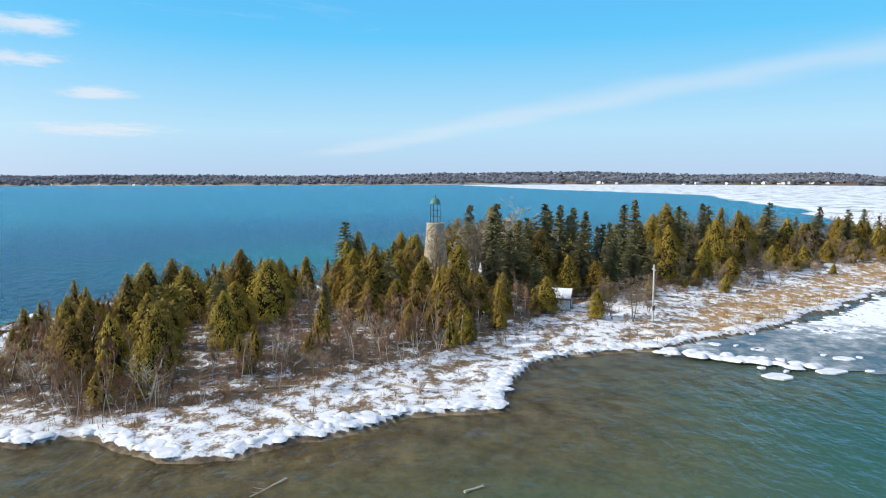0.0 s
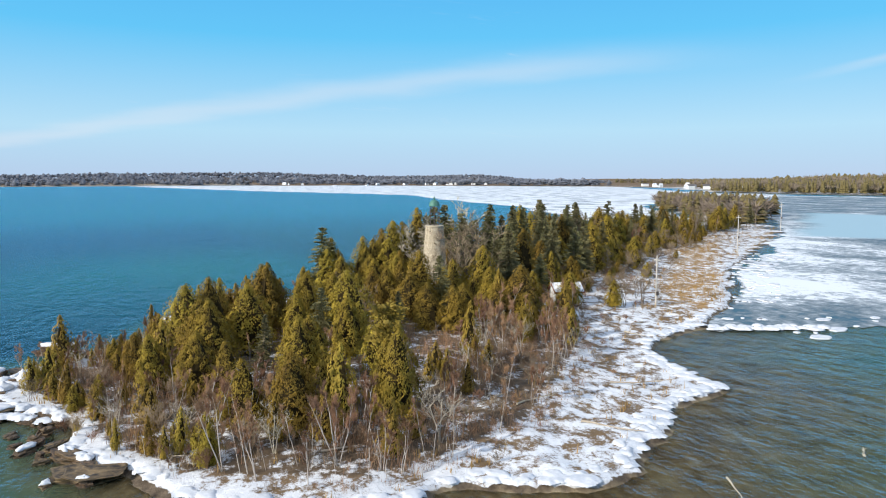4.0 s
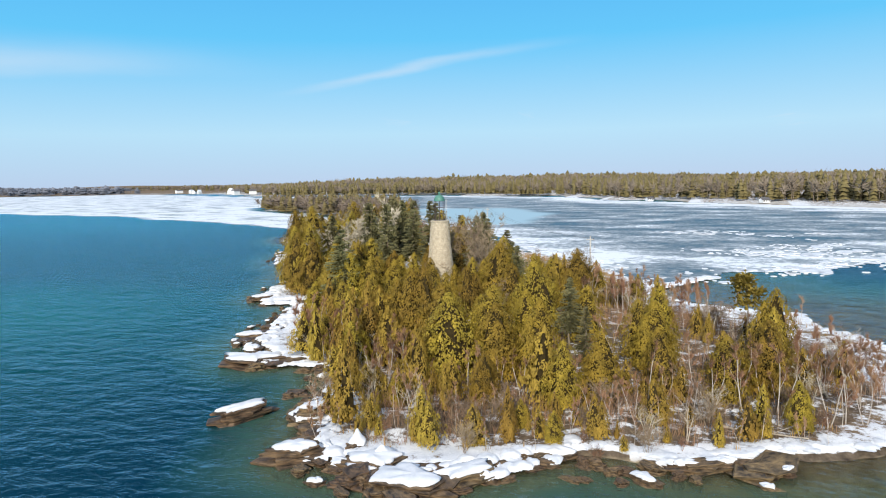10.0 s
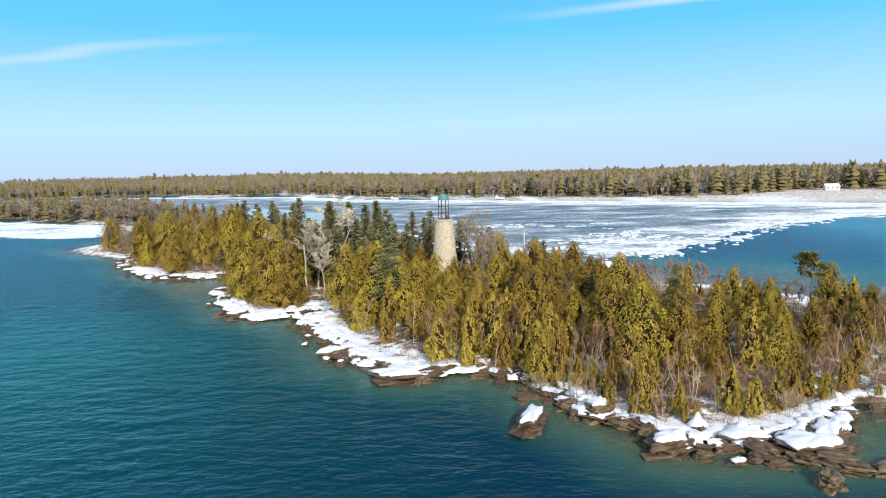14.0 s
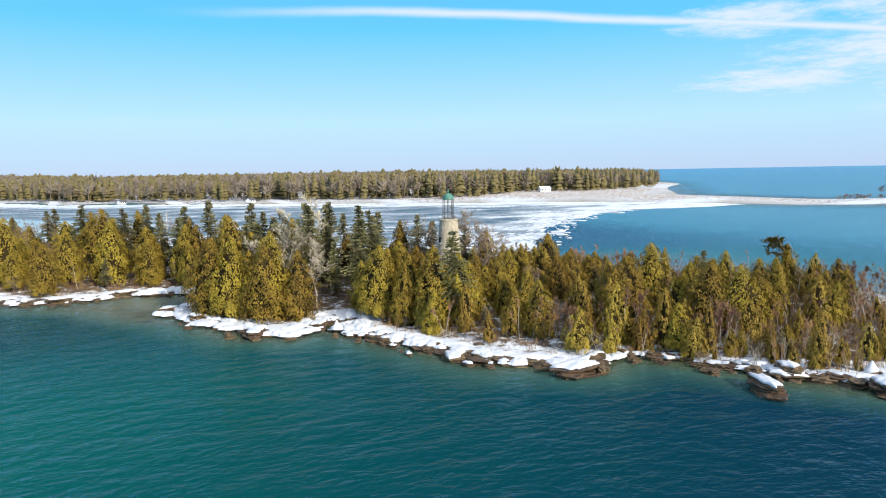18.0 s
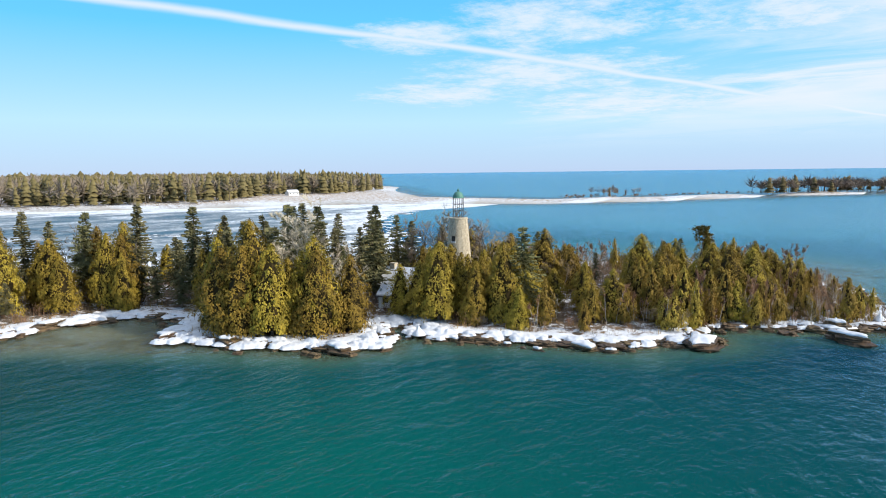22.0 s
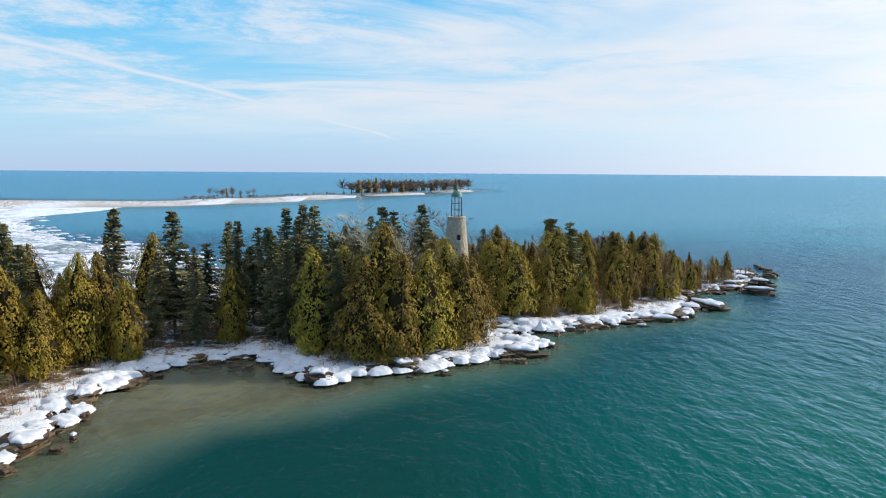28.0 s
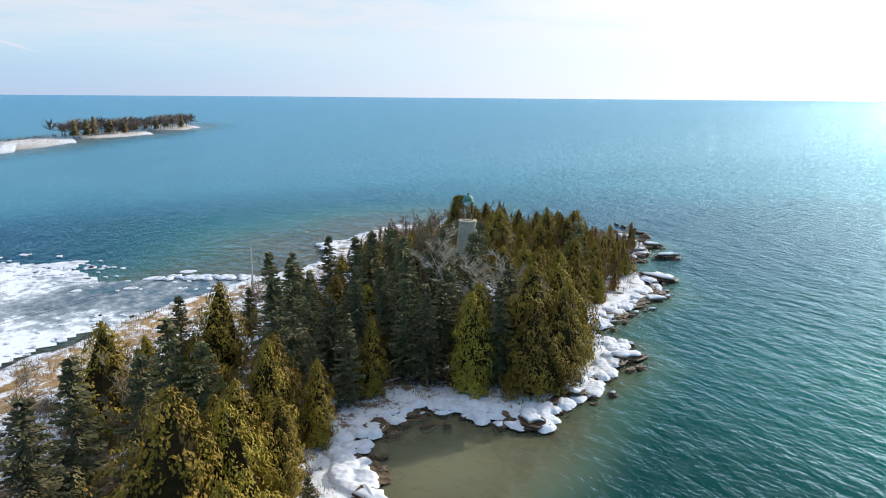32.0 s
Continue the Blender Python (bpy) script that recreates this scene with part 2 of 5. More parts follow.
DARK_ROOF = grainy("dark_shingles", (0.05, 0.05, 0.055), (0.14, 0.13, 0.13), 5, 0.85, 0.2, 0.01, 0.4)
DARK_GLASS = grainy("dark_window_glass", (0.015, 0.018, 0.02), (0.04, 0.045, 0.05), 1, 0.12, 0.6)
POLE_WOOD = grainy("silvered_pole_wood", (0.32, 0.30, 0.27), (0.58, 0.55, 0.50), 3, 0.85, 0.2, 0.004, 0, (4, 4, 0.4))
DRY_GRASS = grainy("dry_grass", (0.20, 0.12, 0.04), (0.44, 0.29, 0.11), 0.5, 0.95, 0.1)
SNOW = grainy("settled_snow", (0.50, 0.53, 0.58), (0.73, 0.74, 0.755), 1.1, 0.7, 0.2, 0.12, 0.0, None, 10, 0.17)
FAR_GREEN = foliage("mainland_conifers", (0.095, 0.08, 0.036), (0.205, 0.163, 0.066))
FAR_BARE = foliage("mainland_bare_woods", (0.13, 0.105, 0.08), (0.27, 0.22, 0.17))
# the bluish grey puts the haze over the far shore into the colour
HAZY_HILL = grainy("haze_blue_wooded_hill", (0.15, 0.165, 0.20), (0.20, 0.21, 0.24), 0.02, 0.95, 0.1)


def ground_material():
    """Snow over soil and dead grass; the sheet's own 'snow', 'grass' and 'depth' values say where each lies."""
    m, n, l, b = material("shore_ground", 0.85, 0.2)
    soil = ramp(n, l, noise_at(n, l, 0.9, 9, 0.7), (0.3, (0.06, 0.042, 0.028)), (0.7, (0.19, 0.135, 0.085)))
    straw = ramp(n, l, noise_at(n, l, 0.7, 9, 0.75), (0.3, (0.22, 0.13, 0.055)), (0.7, (0.44, 0.28, 0.12)))
    bed = ramp(n, l, noise_at(n, l, 0.35, 9, 0.7), (0.34, (0.12, 0.085, 0.05)), (0.5, (0.30, 0.235, 0.145)), (0.68, (0.50, 0.43, 0.28)))
    snow = ramp(n, l, noise_at(n, l, 0.5, 8, 0.6), (0.34, (0.54, 0.57, 0.62)), (0.62, (0.75, 0.76, 0.775)))
    land = mix(n, l, attribute(n, "grass").outputs["Fac"], soil, straw)
    patch = calc(n, l, "ADD", attribute(n, "snow").outputs["Fac"], calc(n, l, "MULTIPLY", calc(n, l, "SUBTRACT", noise_at(n, l, 0.5, 9, 0.8), 0.5), 1.7))
    edge = n.new("ShaderNodeMapRange")
    edge.inputs["From Min"].default_value, edge.inputs["From Max"].default_value = 0.44, 0.56
    l.new(patch, edge.inputs["Value"])
    land = mix(n, l, edge.outputs[0], land, snow)
    rock = ramp(n, l, noise_at(n, l, 1.3, 9, 0.7), (0.3, (0.03, 0.022, 0.016)), (0.7, (0.17, 0.13, 0.09)))
    brink = calc(n, l, "ADD", attribute(n, "brink").outputs["Fac"], calc(n, l, "SUBTRACT", noise_at(n, l, 0.8, 6, 0.6), 0.5))
    ledge = n.new("ShaderNodeMapRange")
    ledge.inputs["From Min"].default_value, ledge.inputs["From Max"].default_value = 0.45, 0.55
    l.new(brink, ledge.inputs["Value"])
    land = mix(n, l, ledge.outputs[0], land, rock)
    l.new(mix(n, l, attribute(n, "wet").outputs["Fac"], land, bed), b.inputs["Base Color"])
    bump(n, l, b, noise_at(n, l, 1.4, 9, 0.7), 0.8, 0.18)
    return m


def water_material():
    """Clear over the shallows, teal with depth, rippled, glossy by Fresnel, with some reflection painted far out."""
    m, n, l, b = material("lake_water", 0.1, 0.5)
    n.remove(b)
    out = n["Material Output"]
    depth = attribute(n, "depth").outputs["Fac"]
    body = n.new("ShaderNodeBsdfDiffuse")
    shoal = ramp(n, l, depth, (0.0, (0.21, 0.17, 0.10)), (0.14, (0.155, 0.175, 0.085)), (0.34, (0.065, 0.135, 0.085)), (0.62, (0.003, 0.08, 0.066)))
    shoal = mix(n, l, attribute(n, "sand").outputs["Fac"], shoal, (0.24, 0.23, 0.13))
    deep = mix(n, l, attribute(n, "green").outputs["Fac"], (0.001, 0.017, 0.042), (0.001, 0.10, 0.075))
    deep = mix(n, l, attribute(n, "murk").outputs["Fac"], deep, (0.004, 0.046, 0.032))
    # brighter open water; eastward, reflected sky and sun glare are in the colour
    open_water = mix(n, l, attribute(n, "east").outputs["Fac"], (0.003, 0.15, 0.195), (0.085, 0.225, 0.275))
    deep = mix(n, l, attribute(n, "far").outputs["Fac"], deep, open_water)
    fade = n.new("ShaderNodeMapRange")
    fade.inputs["From Min"].default_value, fade.inputs["From Max"].default_value = 0.24, 0.62
    l.new(depth, fade.inputs["Value"])
    tint = mix(n, l, fade.outputs[0], shoal, deep)
    streak = noise_at(n, l, 0.02, 4, 0.55, (1, 2.2, 1), turn=0.5)
    l.new(mix(n, l, calc(n, l, "MULTIPLY", streak, 0.45), tint, (0.0005, 0.022, 0.05)), body.inputs["Color"])
    clear = n.new("ShaderNodeBsdfTransparent")
    clear.inputs["Color"].default_value = (0.9, 0.84, 0.68, 1)
    cover = n.new("ShaderNodeMapRange")
    cover.inputs["From Min"].default_value, cover.inputs["From Max"].default_value = 0.0, 0.36
    cover.inputs["To Min"].default_value, cover.inputs["To Max"].default_value = 0.04, 1.0
    l.new(depth, cover.inputs["Value"])
    under = n.new("ShaderNodeMixShader")
    l.new(calc(n, l, "MAXIMUM", cover.outputs[0], calc(n, l, "MULTIPLY", attribute(n, "sand").outputs["Fac"], 0.8)), under.inputs[0]), l.new(clear.outputs[0], under.inputs[1]), l.new(body.outputs[0], under.inputs[2])
    ripple = calc(n, l, "ADD", calc(n, l, "MULTIPLY", noise_at(n, l, 1.3, 4, 0.6, (1, 1.5, 1), turn=0.35), 0.5),
                  calc(n, l, "ADD", calc(n, l, "MULTIPLY", noise_at(n, l, 0.42, 3, 0.5, (0.8, 1.35, 1), turn=0.3), 1.3),
                       calc(n, l, "MULTIPLY", noise_at(n, l, 0.11, 3, 0.55, (1, 1.6, 1), turn=0.6), 1.4)))
    bp = n.new("ShaderNodeBump")
    bp.inputs["Strength"].default_value, bp.inputs["Distance"].default_value = 1.0, 1.25
    l.new(ripple, bp.inputs["Height"])
    gloss = n.new("ShaderNodeBsdfGlossy")
    gloss.inputs["Color"].default_value = (0.55, 0.85, 1.0, 1)
    gloss.inputs["Roughness"].default_value = 0.26
    fres = n.new("ShaderNodeFresnel")
    fres.inputs["IOR"].default_value = 1.33
    l.new(bp.outputs[0], gloss.inputs["Normal"])
    gentle = n.new("ShaderNodeBump")
    gentle.inputs["Strength"].default_value, gentle.inputs["Distance"].default_value = 1.0, 0.45
    l.new(ripple, gentle.inputs["Height"]), l.new(gentle.outputs[0], fres.inputs["Normal"])
    top = n.new("ShaderNodeMixShader")
    l.new(calc(n, l, "MULTIPLY", calc(n, l, "POWER", fres.outputs[0], 1.7), 1.05), top.inputs[0]), l.new(under.outputs[0], top.inputs[1]), l.new(gloss.outputs[0], top.inputs[2])
    l.new(top.outputs[0], out.inputs["Surface"])
    return m


def ice_material():
    m, n, l, b = material("lake_ice", 0.6, 0.15)
    floe = noise_at(n, l, 0.035, 9, 0.66, (1, 1.5, 1), turn=0.5)
    fine = noise_at(n, l, 0.5, 8, 0.7)
    fac = calc(n, l, "ADD", calc(n, l, "ADD", floe, calc(n, l, "MULTIPLY", calc(n, l, "SUBTRACT", fine, 0.5), 0.7)),
               calc(n, l, "MULTIPLY", attribute(n, "white").outputs["Fac"], 0.35))
    col = ramp(n, l, fac, (0.38, (0.05, 0.12, 0.165)), (0.48, (0.16, 0.195, 0.215)), (0.60, (0.36, 0.395, 0.415)), (0.68, (0.76, 0.78, 0.80)))
    l.new(mix(n, l, attribute(n, "blue").outputs["Fac"], col, (0.33, 0.47, 0.53)), b.inputs["Base Color"])
    bump(n, l, b, fine, 0.5, 0.1)
    return m


GROUND = ground_material()
WATER = water_material()
ICE = ice_material()


# ---- mesh helpers ----
def mesh_of(name, verts, faces, mat, smooth=False):
    """A mesh from point and face arrays made by the generators below."""
    me = bpy.data.meshes.new(name)
    me.from_pydata([tuple(v) for v in np.asarray(verts).tolist()], [], [tuple(f) for f in faces])
    me.materials.append(mat)
    if smooth:
        me.polygons.foreach_set("use_smooth", [True] * len(me.polygons))
    me.update()
    return me


def part(name, me, parent, label=""):
    ob = new(name, me)
    ob.parent = parent
    if label:
        ob["label"] = label
    return ob


def hash01(ix, iy, seed):
    h = (ix.astype(np.int64) * 374761393 + iy.astype(np.int64) * 668265263 + seed * 1442695041) & 0xFFFFFFFF
    h = ((h ^ (h >> 13)) * 1274126177) & 0xFFFFFFFF
    return ((h ^ (h >> 16)) & 0xFFFF) / 65535.0


def value_noise(x, y, seed):
    ix, iy = np.floor(x), np.floor(y)
    fx, fy = x - ix, y - iy
    fx, fy = fx * fx * (3 - 2 * fx), fy * fy * (3 - 2 * fy)
    a, b = hash01(ix, iy, seed), hash01(ix + 1, iy, seed)
    c, d = hash01(ix, iy + 1, seed), hash01(ix + 1, iy + 1, seed)
    return (a + (b - a) * fx) * (1 - fy) + (c + (d - c) * fx) * fy


def fbm(x, y, size, octaves=4, seed=1):
    """Fractal noise about -1..1, with its largest features of that size in metres."""
    out, amp, total = 0.0, 1.0, 0.0
    for k in range(octaves):
        out = out + amp * (value_noise(x / size * 2 ** k + 17.3 * k, y / size * 2 ** k - 9.1 * k, seed + k) * 2 - 1)
        total += amp
        amp *= 0.5
    return out / total


def inside_distance(x, y, outline):
    """The distance to an outline, positive inside it."""
    p = np.array(outline, float)
    q = np.roll(p, -1, axis=0)
    best = np.full(x.shape, 1e12)
    inside = np.zeros(x.shape, bool)
    for (ax, ay), (bx, by) in zip(p, q):
        ex, ey = bx - ax, by - ay
        s = np.clip(((x - ax) * ex + (y - ay) * ey) / (ex * ex + ey * ey), 0, 1)
        best = np.minimum(best, (x - ax - s * ex) ** 2 + (y - ay - s * ey) ** 2)
        if ey:
            inside ^= ((ay > y) != (by > y)) & (x < ex * (y - ay) / ey + ax)
    return np.where(inside, 1, -1) * np.sqrt(best)


def step(v, a, b):
    s = np.clip((v - a) / (b - a), 0, 1)
    return s * s * (3 - 2 * s)


# ---- the plan: outlines in metres, the tower at the origin ----
EAST_SHORE = [(22, -58), (27, -54), (30, -50.5), (38, -51), (45, -47), (52, -44), (57, -37), (60, -30), (58, -25.5), (62.5, -19),
              (60.5, -13), (56, -7), (53, -2), (52, 4), (50.5, 8.5), (43, 8), (37, 11), (32, 19), (29.5, 27), (25, 34), (20, 42),
              (13.5, 52), (4, 64), (-12, 81), (-30, 110), (-50, 145), (-77, 188), (-92, 205)]
WEST_SHORE = [(-108, 200), (-101, 160), (-109, 125), (-112, 108), (-98, 90), (-80, 75), (-70, 54), (-59, 38), (-50, 37.5), (-43, 38),
              (-34, 35), (-30, 27), (-32, 21), (-39, 17), (-36, 9), (-31, -3), (-26, -6), (-20, 0), (-16, -3), (-20, -9),
              (-14, -24), (-11, -32), (-4, -37), (2, -35), (7, -42), (11, -50), (15, -57)]
ISLAND = EAST_SHORE + WEST_SHORE
ISLET = [(-93, 203), (-120, 235), (-150, 285), (-230, 330), (-300, 364), (-322, 350), (-250, 290), (-190, 250), (-130, 212)]
MAINLAND = [(-4900, 3400), (-1381, 1300), (-640, 770), (-480, 775), (-345, 765), (-107, 601), (-66, 505), (80, 368), (163, 292), (225, 247),
            (262, 192), (275, 146), (319, 92), (370, 62), (425, 38), (500, -20), (580, -72), (640, -90), (722, -84), (640, -55),
            (530, 15), (445, 72), (390, 110), (345, 165), (360, 290), (480, 410), (620, 520), (900, 900), (1500, 2200), (1900, 4900), (-4900, 4900)]
FAR_SHORE = [(-4900, -4900), (-2300, -4900), (-2500, -3200), (-2800, -1900), (-2950, -900), (-2850, 100), (-2600, 800), (-2000, 1150), (-1381, 1290), (-4900, 3390)]
FOREST = [(14, -53), (24, -52), (38, -47), (48, -41), (54, -31), (51, -18), (42, -7), (33, 2), (24, 8), (11, 18), (-3, 32), (-23, 56), (-45, 86),
          (-68, 128), (-95, 195), (-104, 190), (-98, 158), (-105, 125), (-96, 96), (-77, 74), (-66, 54), (-57, 42), (-44, 42), (-30, 39),
          (-24, 27), (-29, 18), (-35, 11), (-29, -1), (-24, -2), (-17, 4), (-13, -4), (-16, -10), (-9, -24), (-2, -32), (6, -38), (10, -47)]
BAY_ICE = [(31, 27.5), (34.5, 33.5), (38.5, 40.5), (41, 48.5), (52, 52), (64, 66), (84, 84), (102, 105), (128, 128), (153, 145), (192, 158), (235, 150), (276, 148), (262, 195), (225, 250), (163, 295),
           (80, 372), (-66, 510), (-107, 606), (-345, 768), (-480, 700), (-330, 420), (-240, 320), (-150, 270), (-95, 205), (-75, 185), (-28, 108), (-11, 80), (4, 63), (13, 51), (19.5, 41), (24.5, 33.5)]
HARBOUR_ICE = [(-108, 150), (-130, 145), (-174, 170), (-344, 232), (-540, 270), (-770, 325), (-1300, 210), (-2000, 120), (-2860, 20), (-2850, 110),
               (-2600, 810), (-2000, 1160), (-1381, 1300), (-640, 775), (-480, 778), (-330, 440), (-322, 352), (-250, 290), (-190, 250), (-120, 208)]


def land_distance(x, y):
    """Metres inside the nearest shore (negative over water), with a ragged edge."""
    near = np.maximum(inside_distance(x, y, ISLAND), inside_distance(x, y, ISLET))
    far = np.maximum(inside_distance(x, y, MAINLAND), inside_distance(x, y, FAR_SHORE))
    near = near - 0.5 + 2.1 * fbm(x, y, 7, 5, 3) * np.clip(1 - np.abs(near) / 30, 0.25, 1)
    far = far + 6 * fbm(x, y, 60, 3, 5)
    return near, far


def height_at(x, y):
    """The height of the ground, or of the lake bed, above the water."""
    near, far = land_distance(x, y)
    d = np.maximum(near, far)
    land = 0.52 * step(d, -0.1, 0.7) + 1.1 * step(d, 2, 22) + (0.22 * fbm(x, y, 5, 4, 9) + 0.20 * fbm(x, y, 2.4, 3, 19)) * step(d, 0, 3)
    land = land + np.where(far > near, 1.6 * step(far, 20, 120) + 9 * step(far, 60, 420) * step(x, -1500, -700) * step(-x, -60, 300), 0)
    land = land + 0.8 * np.exp(-((x + 9) ** 2 + (y - 4) ** 2) / 110)
    hills = step(-x, 2500, 4300) * (34 + 26 * fbm(x, y, 900, 3, 31)) * step(far, 30, 500)
    east = step(x + 0.5 * y, 12, 45) * step(x, 20, 40)
    cove = np.exp(-((x + 43) ** 2 + (y - 29) ** 2) / 180)
    west = 1 - np.maximum(east, cove)
    slope = 0.2 * west + 0.04 * (1 - west)
    bed = -0.12 - 0.3 * west * step(-d, 0, 2) + slope * np.minimum(d, 0) + 0.22 * fbm(x, y, 6, 4, 12) + 0.09 * np.minimum(d + 10, 0) * (1 - cove) * (0.3 + 0.7 * west)
    bed = np.maximum(np.minimum(bed, -0.1), -7)
    return np.where(d > -0.1, land + hills, bed), d, near, far


def lines(a, b, fine, reach, grow=1.22):
    """Grid lines that are even from a to b and then open out to the reach."""
    mid = list(np.arange(a, b + fine * 0.5, fine))
    lo, hi, s = [a], [b], fine
    while lo[-1] > -reach:
        s *= grow
        lo.append(max(lo[-1] - s, -reach))
    s = fine
    while hi[-1] < reach:
        s *= grow
        hi.append(min(hi[-1] + s, reach))
    return np.array(sorted(set(lo[1:] + mid + hi[1:])))


def sheet(name, xs, ys, z, mat, smooth=True, keep=None):
    gx, gy = np.meshgrid(xs, ys)
    n, m = gx.shape
    co = np.stack([gx.ravel(), gy.ravel(), np.broadcast_to(z, gx.shape).ravel()], 1)
    i = np.arange((n - 1) * m).reshape(n - 1, m)[:, :-1].ravel()
    q = np.stack([i, i + 1, i + m + 1, i + m], 1)
    if keep is not None:
        q = q[keep.ravel()[q].all(1)]
    me = bpy.data.meshes.new(name)
    me.vertices.add(len(co)), me.loops.add(q.size), me.polygons.add(len(q))
    me.vertices.foreach_set("co", co.astype(np.float32).ravel())
    me.loops.foreach_set("vertex_index", q.astype(np.int32).ravel())
    me.polygons.foreach_set("loop_start", np.arange(0, q.size, 4, dtype=np.int32))
    me.update(calc_edges=True)
    if smooth:
        me.polygons.foreach_set("use_smooth", np.ones(len(q), bool))
    me.materials.append(mat)
    return me


def store(me, name, values):
    a = me.attributes.new(name, "FLOAT", "POINT")
    a.data.foreach_set("value", np.asarray(values, np.float32).ravel())


# ---- ground, water, ice ----
REACH = 4900
gxs, gys = lines(-82, 68, 0.55, REACH), lines(-64, 80, 0.55, REACH)
GX, GY = np.meshgrid(gxs, gys)
GZ, GD, GN, GF = height_at(GX, GY)
ground_me = sheet("ground", gxs, gys, GZ, GROUND)
in_wood = inside_distance(GX, GY, FOREST)
grassy = step(-np.abs(GX * 0.79 + GY * 0.61 - 34 + 0.1 * (GY - 60)), -9, -2) * step(GY, 22, 40) * step(-in_wood, 0, 4)
grassy = np.maximum(grassy, step(GF, 4, 16) * step(GX + 0.6 * GY, 330, 400))
snowy = np.where(in_wood > 0, 0.41, 0.53 - 0.08 * grassy) + 0.1 * step(-GX - GY, -20, 60) * (in_wood < 2)
snowy = snowy + 0.1 * step(-GN, -3.5, -0.6)
snowy = np.where(GF > GN, np.where(grassy > 0.5, 0.5, 0.5) + 0.3 * step(-GF, -9, -3), snowy)
snowy = np.where((GF > GN) & (GF > 25), snowy - 0.4 * step(-GX, 900, 1500), snowy)
store(ground_me, "snow", np.clip(snowy, 0, 1))
store(ground_me, "grass", np.clip(np.maximum(grassy, 0.25 * (in_wood < 0)), 0, 1))
store(ground_me, "wet", step(-GZ, 0.0, 0.12))
store(ground_me, "brink", np.where(GF > GN, 0, 1 - step(GZ, 0.12, 0.5)))
ground = tagged(new("ground", ground_me), "snow-patched island ground running down to the rocky lake bed", "ground", kind="structure")

wxs, wys = lines(-140, 130, 2.2, REACH), lines(-130, 160, 2.2, REACH)
WX, WY = np.meshgrid(wxs, wys)
WZ, WD, _, _ = height_at(WX, WY)
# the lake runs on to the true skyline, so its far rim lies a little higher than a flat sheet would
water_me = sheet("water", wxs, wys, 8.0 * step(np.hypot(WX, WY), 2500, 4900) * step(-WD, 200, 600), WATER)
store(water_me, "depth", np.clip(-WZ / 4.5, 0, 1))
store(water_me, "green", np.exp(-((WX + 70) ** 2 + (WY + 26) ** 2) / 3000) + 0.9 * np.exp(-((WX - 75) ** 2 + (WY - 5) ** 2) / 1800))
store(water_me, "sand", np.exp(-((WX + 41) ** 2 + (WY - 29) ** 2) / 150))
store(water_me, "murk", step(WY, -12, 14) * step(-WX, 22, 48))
# masks of the paler open lake, whose colour holds some reflected light
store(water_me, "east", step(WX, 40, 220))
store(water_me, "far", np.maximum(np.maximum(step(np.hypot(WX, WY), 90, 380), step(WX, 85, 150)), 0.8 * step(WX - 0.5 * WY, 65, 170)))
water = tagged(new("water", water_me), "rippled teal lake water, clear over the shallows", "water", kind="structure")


# a calm lead in the bay, its sky reflection painted blue on the ice
LEAD = [(-64, 172), (-38, 190), (-50, 270), (-97, 345), (-170, 335), (-105, 240)]


def ice_sheet(name, outline, spacing, z, ragged, label, snow=0.0):
    p = np.array(outline)
    (x0, y0), (x1, y1) = p.min(0) - 10, p.max(0) + 10
    xs, ys = lines(max(x0, -60), min(x1, 150), spacing, 4000, 1.04), lines(max(y0, 35), min(y1, 180), spacing, 4000, 1.04)
    xs, ys = xs[(xs > x0) & (xs < x1)], ys[(ys > y0) & (ys < y1)]
    gx, gy = np.meshgrid(xs, ys)
    d = inside_distance(gx, gy, outline) + ragged * fbm(gx, gy, ragged * 4, 5, 41)
    keep = d > 0
    me = sheet(name, xs, ys, z + 0.02 * fbm(gx, gy, 9, 3, 4), ICE, True, keep)
    store(me, "blue", step(inside_distance(gx, gy, LEAD) + 10 * fbm(gx, gy, 40, 4, 43), -6, 6))
    store(me, "white", np.clip(snow + 0.35 - (np.minimum(d, 30) if snow else d) / 80 + 0.35 * step(gx + gy, 180, 320) + 0.2 * step(gx + gy, 330, 420) + 0.12 * step(-np.hypot(gx - 30, gy - 62), -50, -15) - 0.75 * np.exp(-((gx - 30) ** 2 + (gy - 42) ** 2) / 260) + 0.22 * step(-np.hypot(gx - 10, gy - 120), -95, -45), 0, 1))
    return tagged(new(name, me), label, "ice", kind="structure")


ice_sheet("bay_ice", BAY_ICE, 1.2, 0.06, 6, "grey broken lake ice with white snow-covered floes")
ice_sheet("harbour_ice", HARBOUR_ICE, 3.0, 0.06, 10, "pale thin ice sheet on the lake off the point", 0.5)


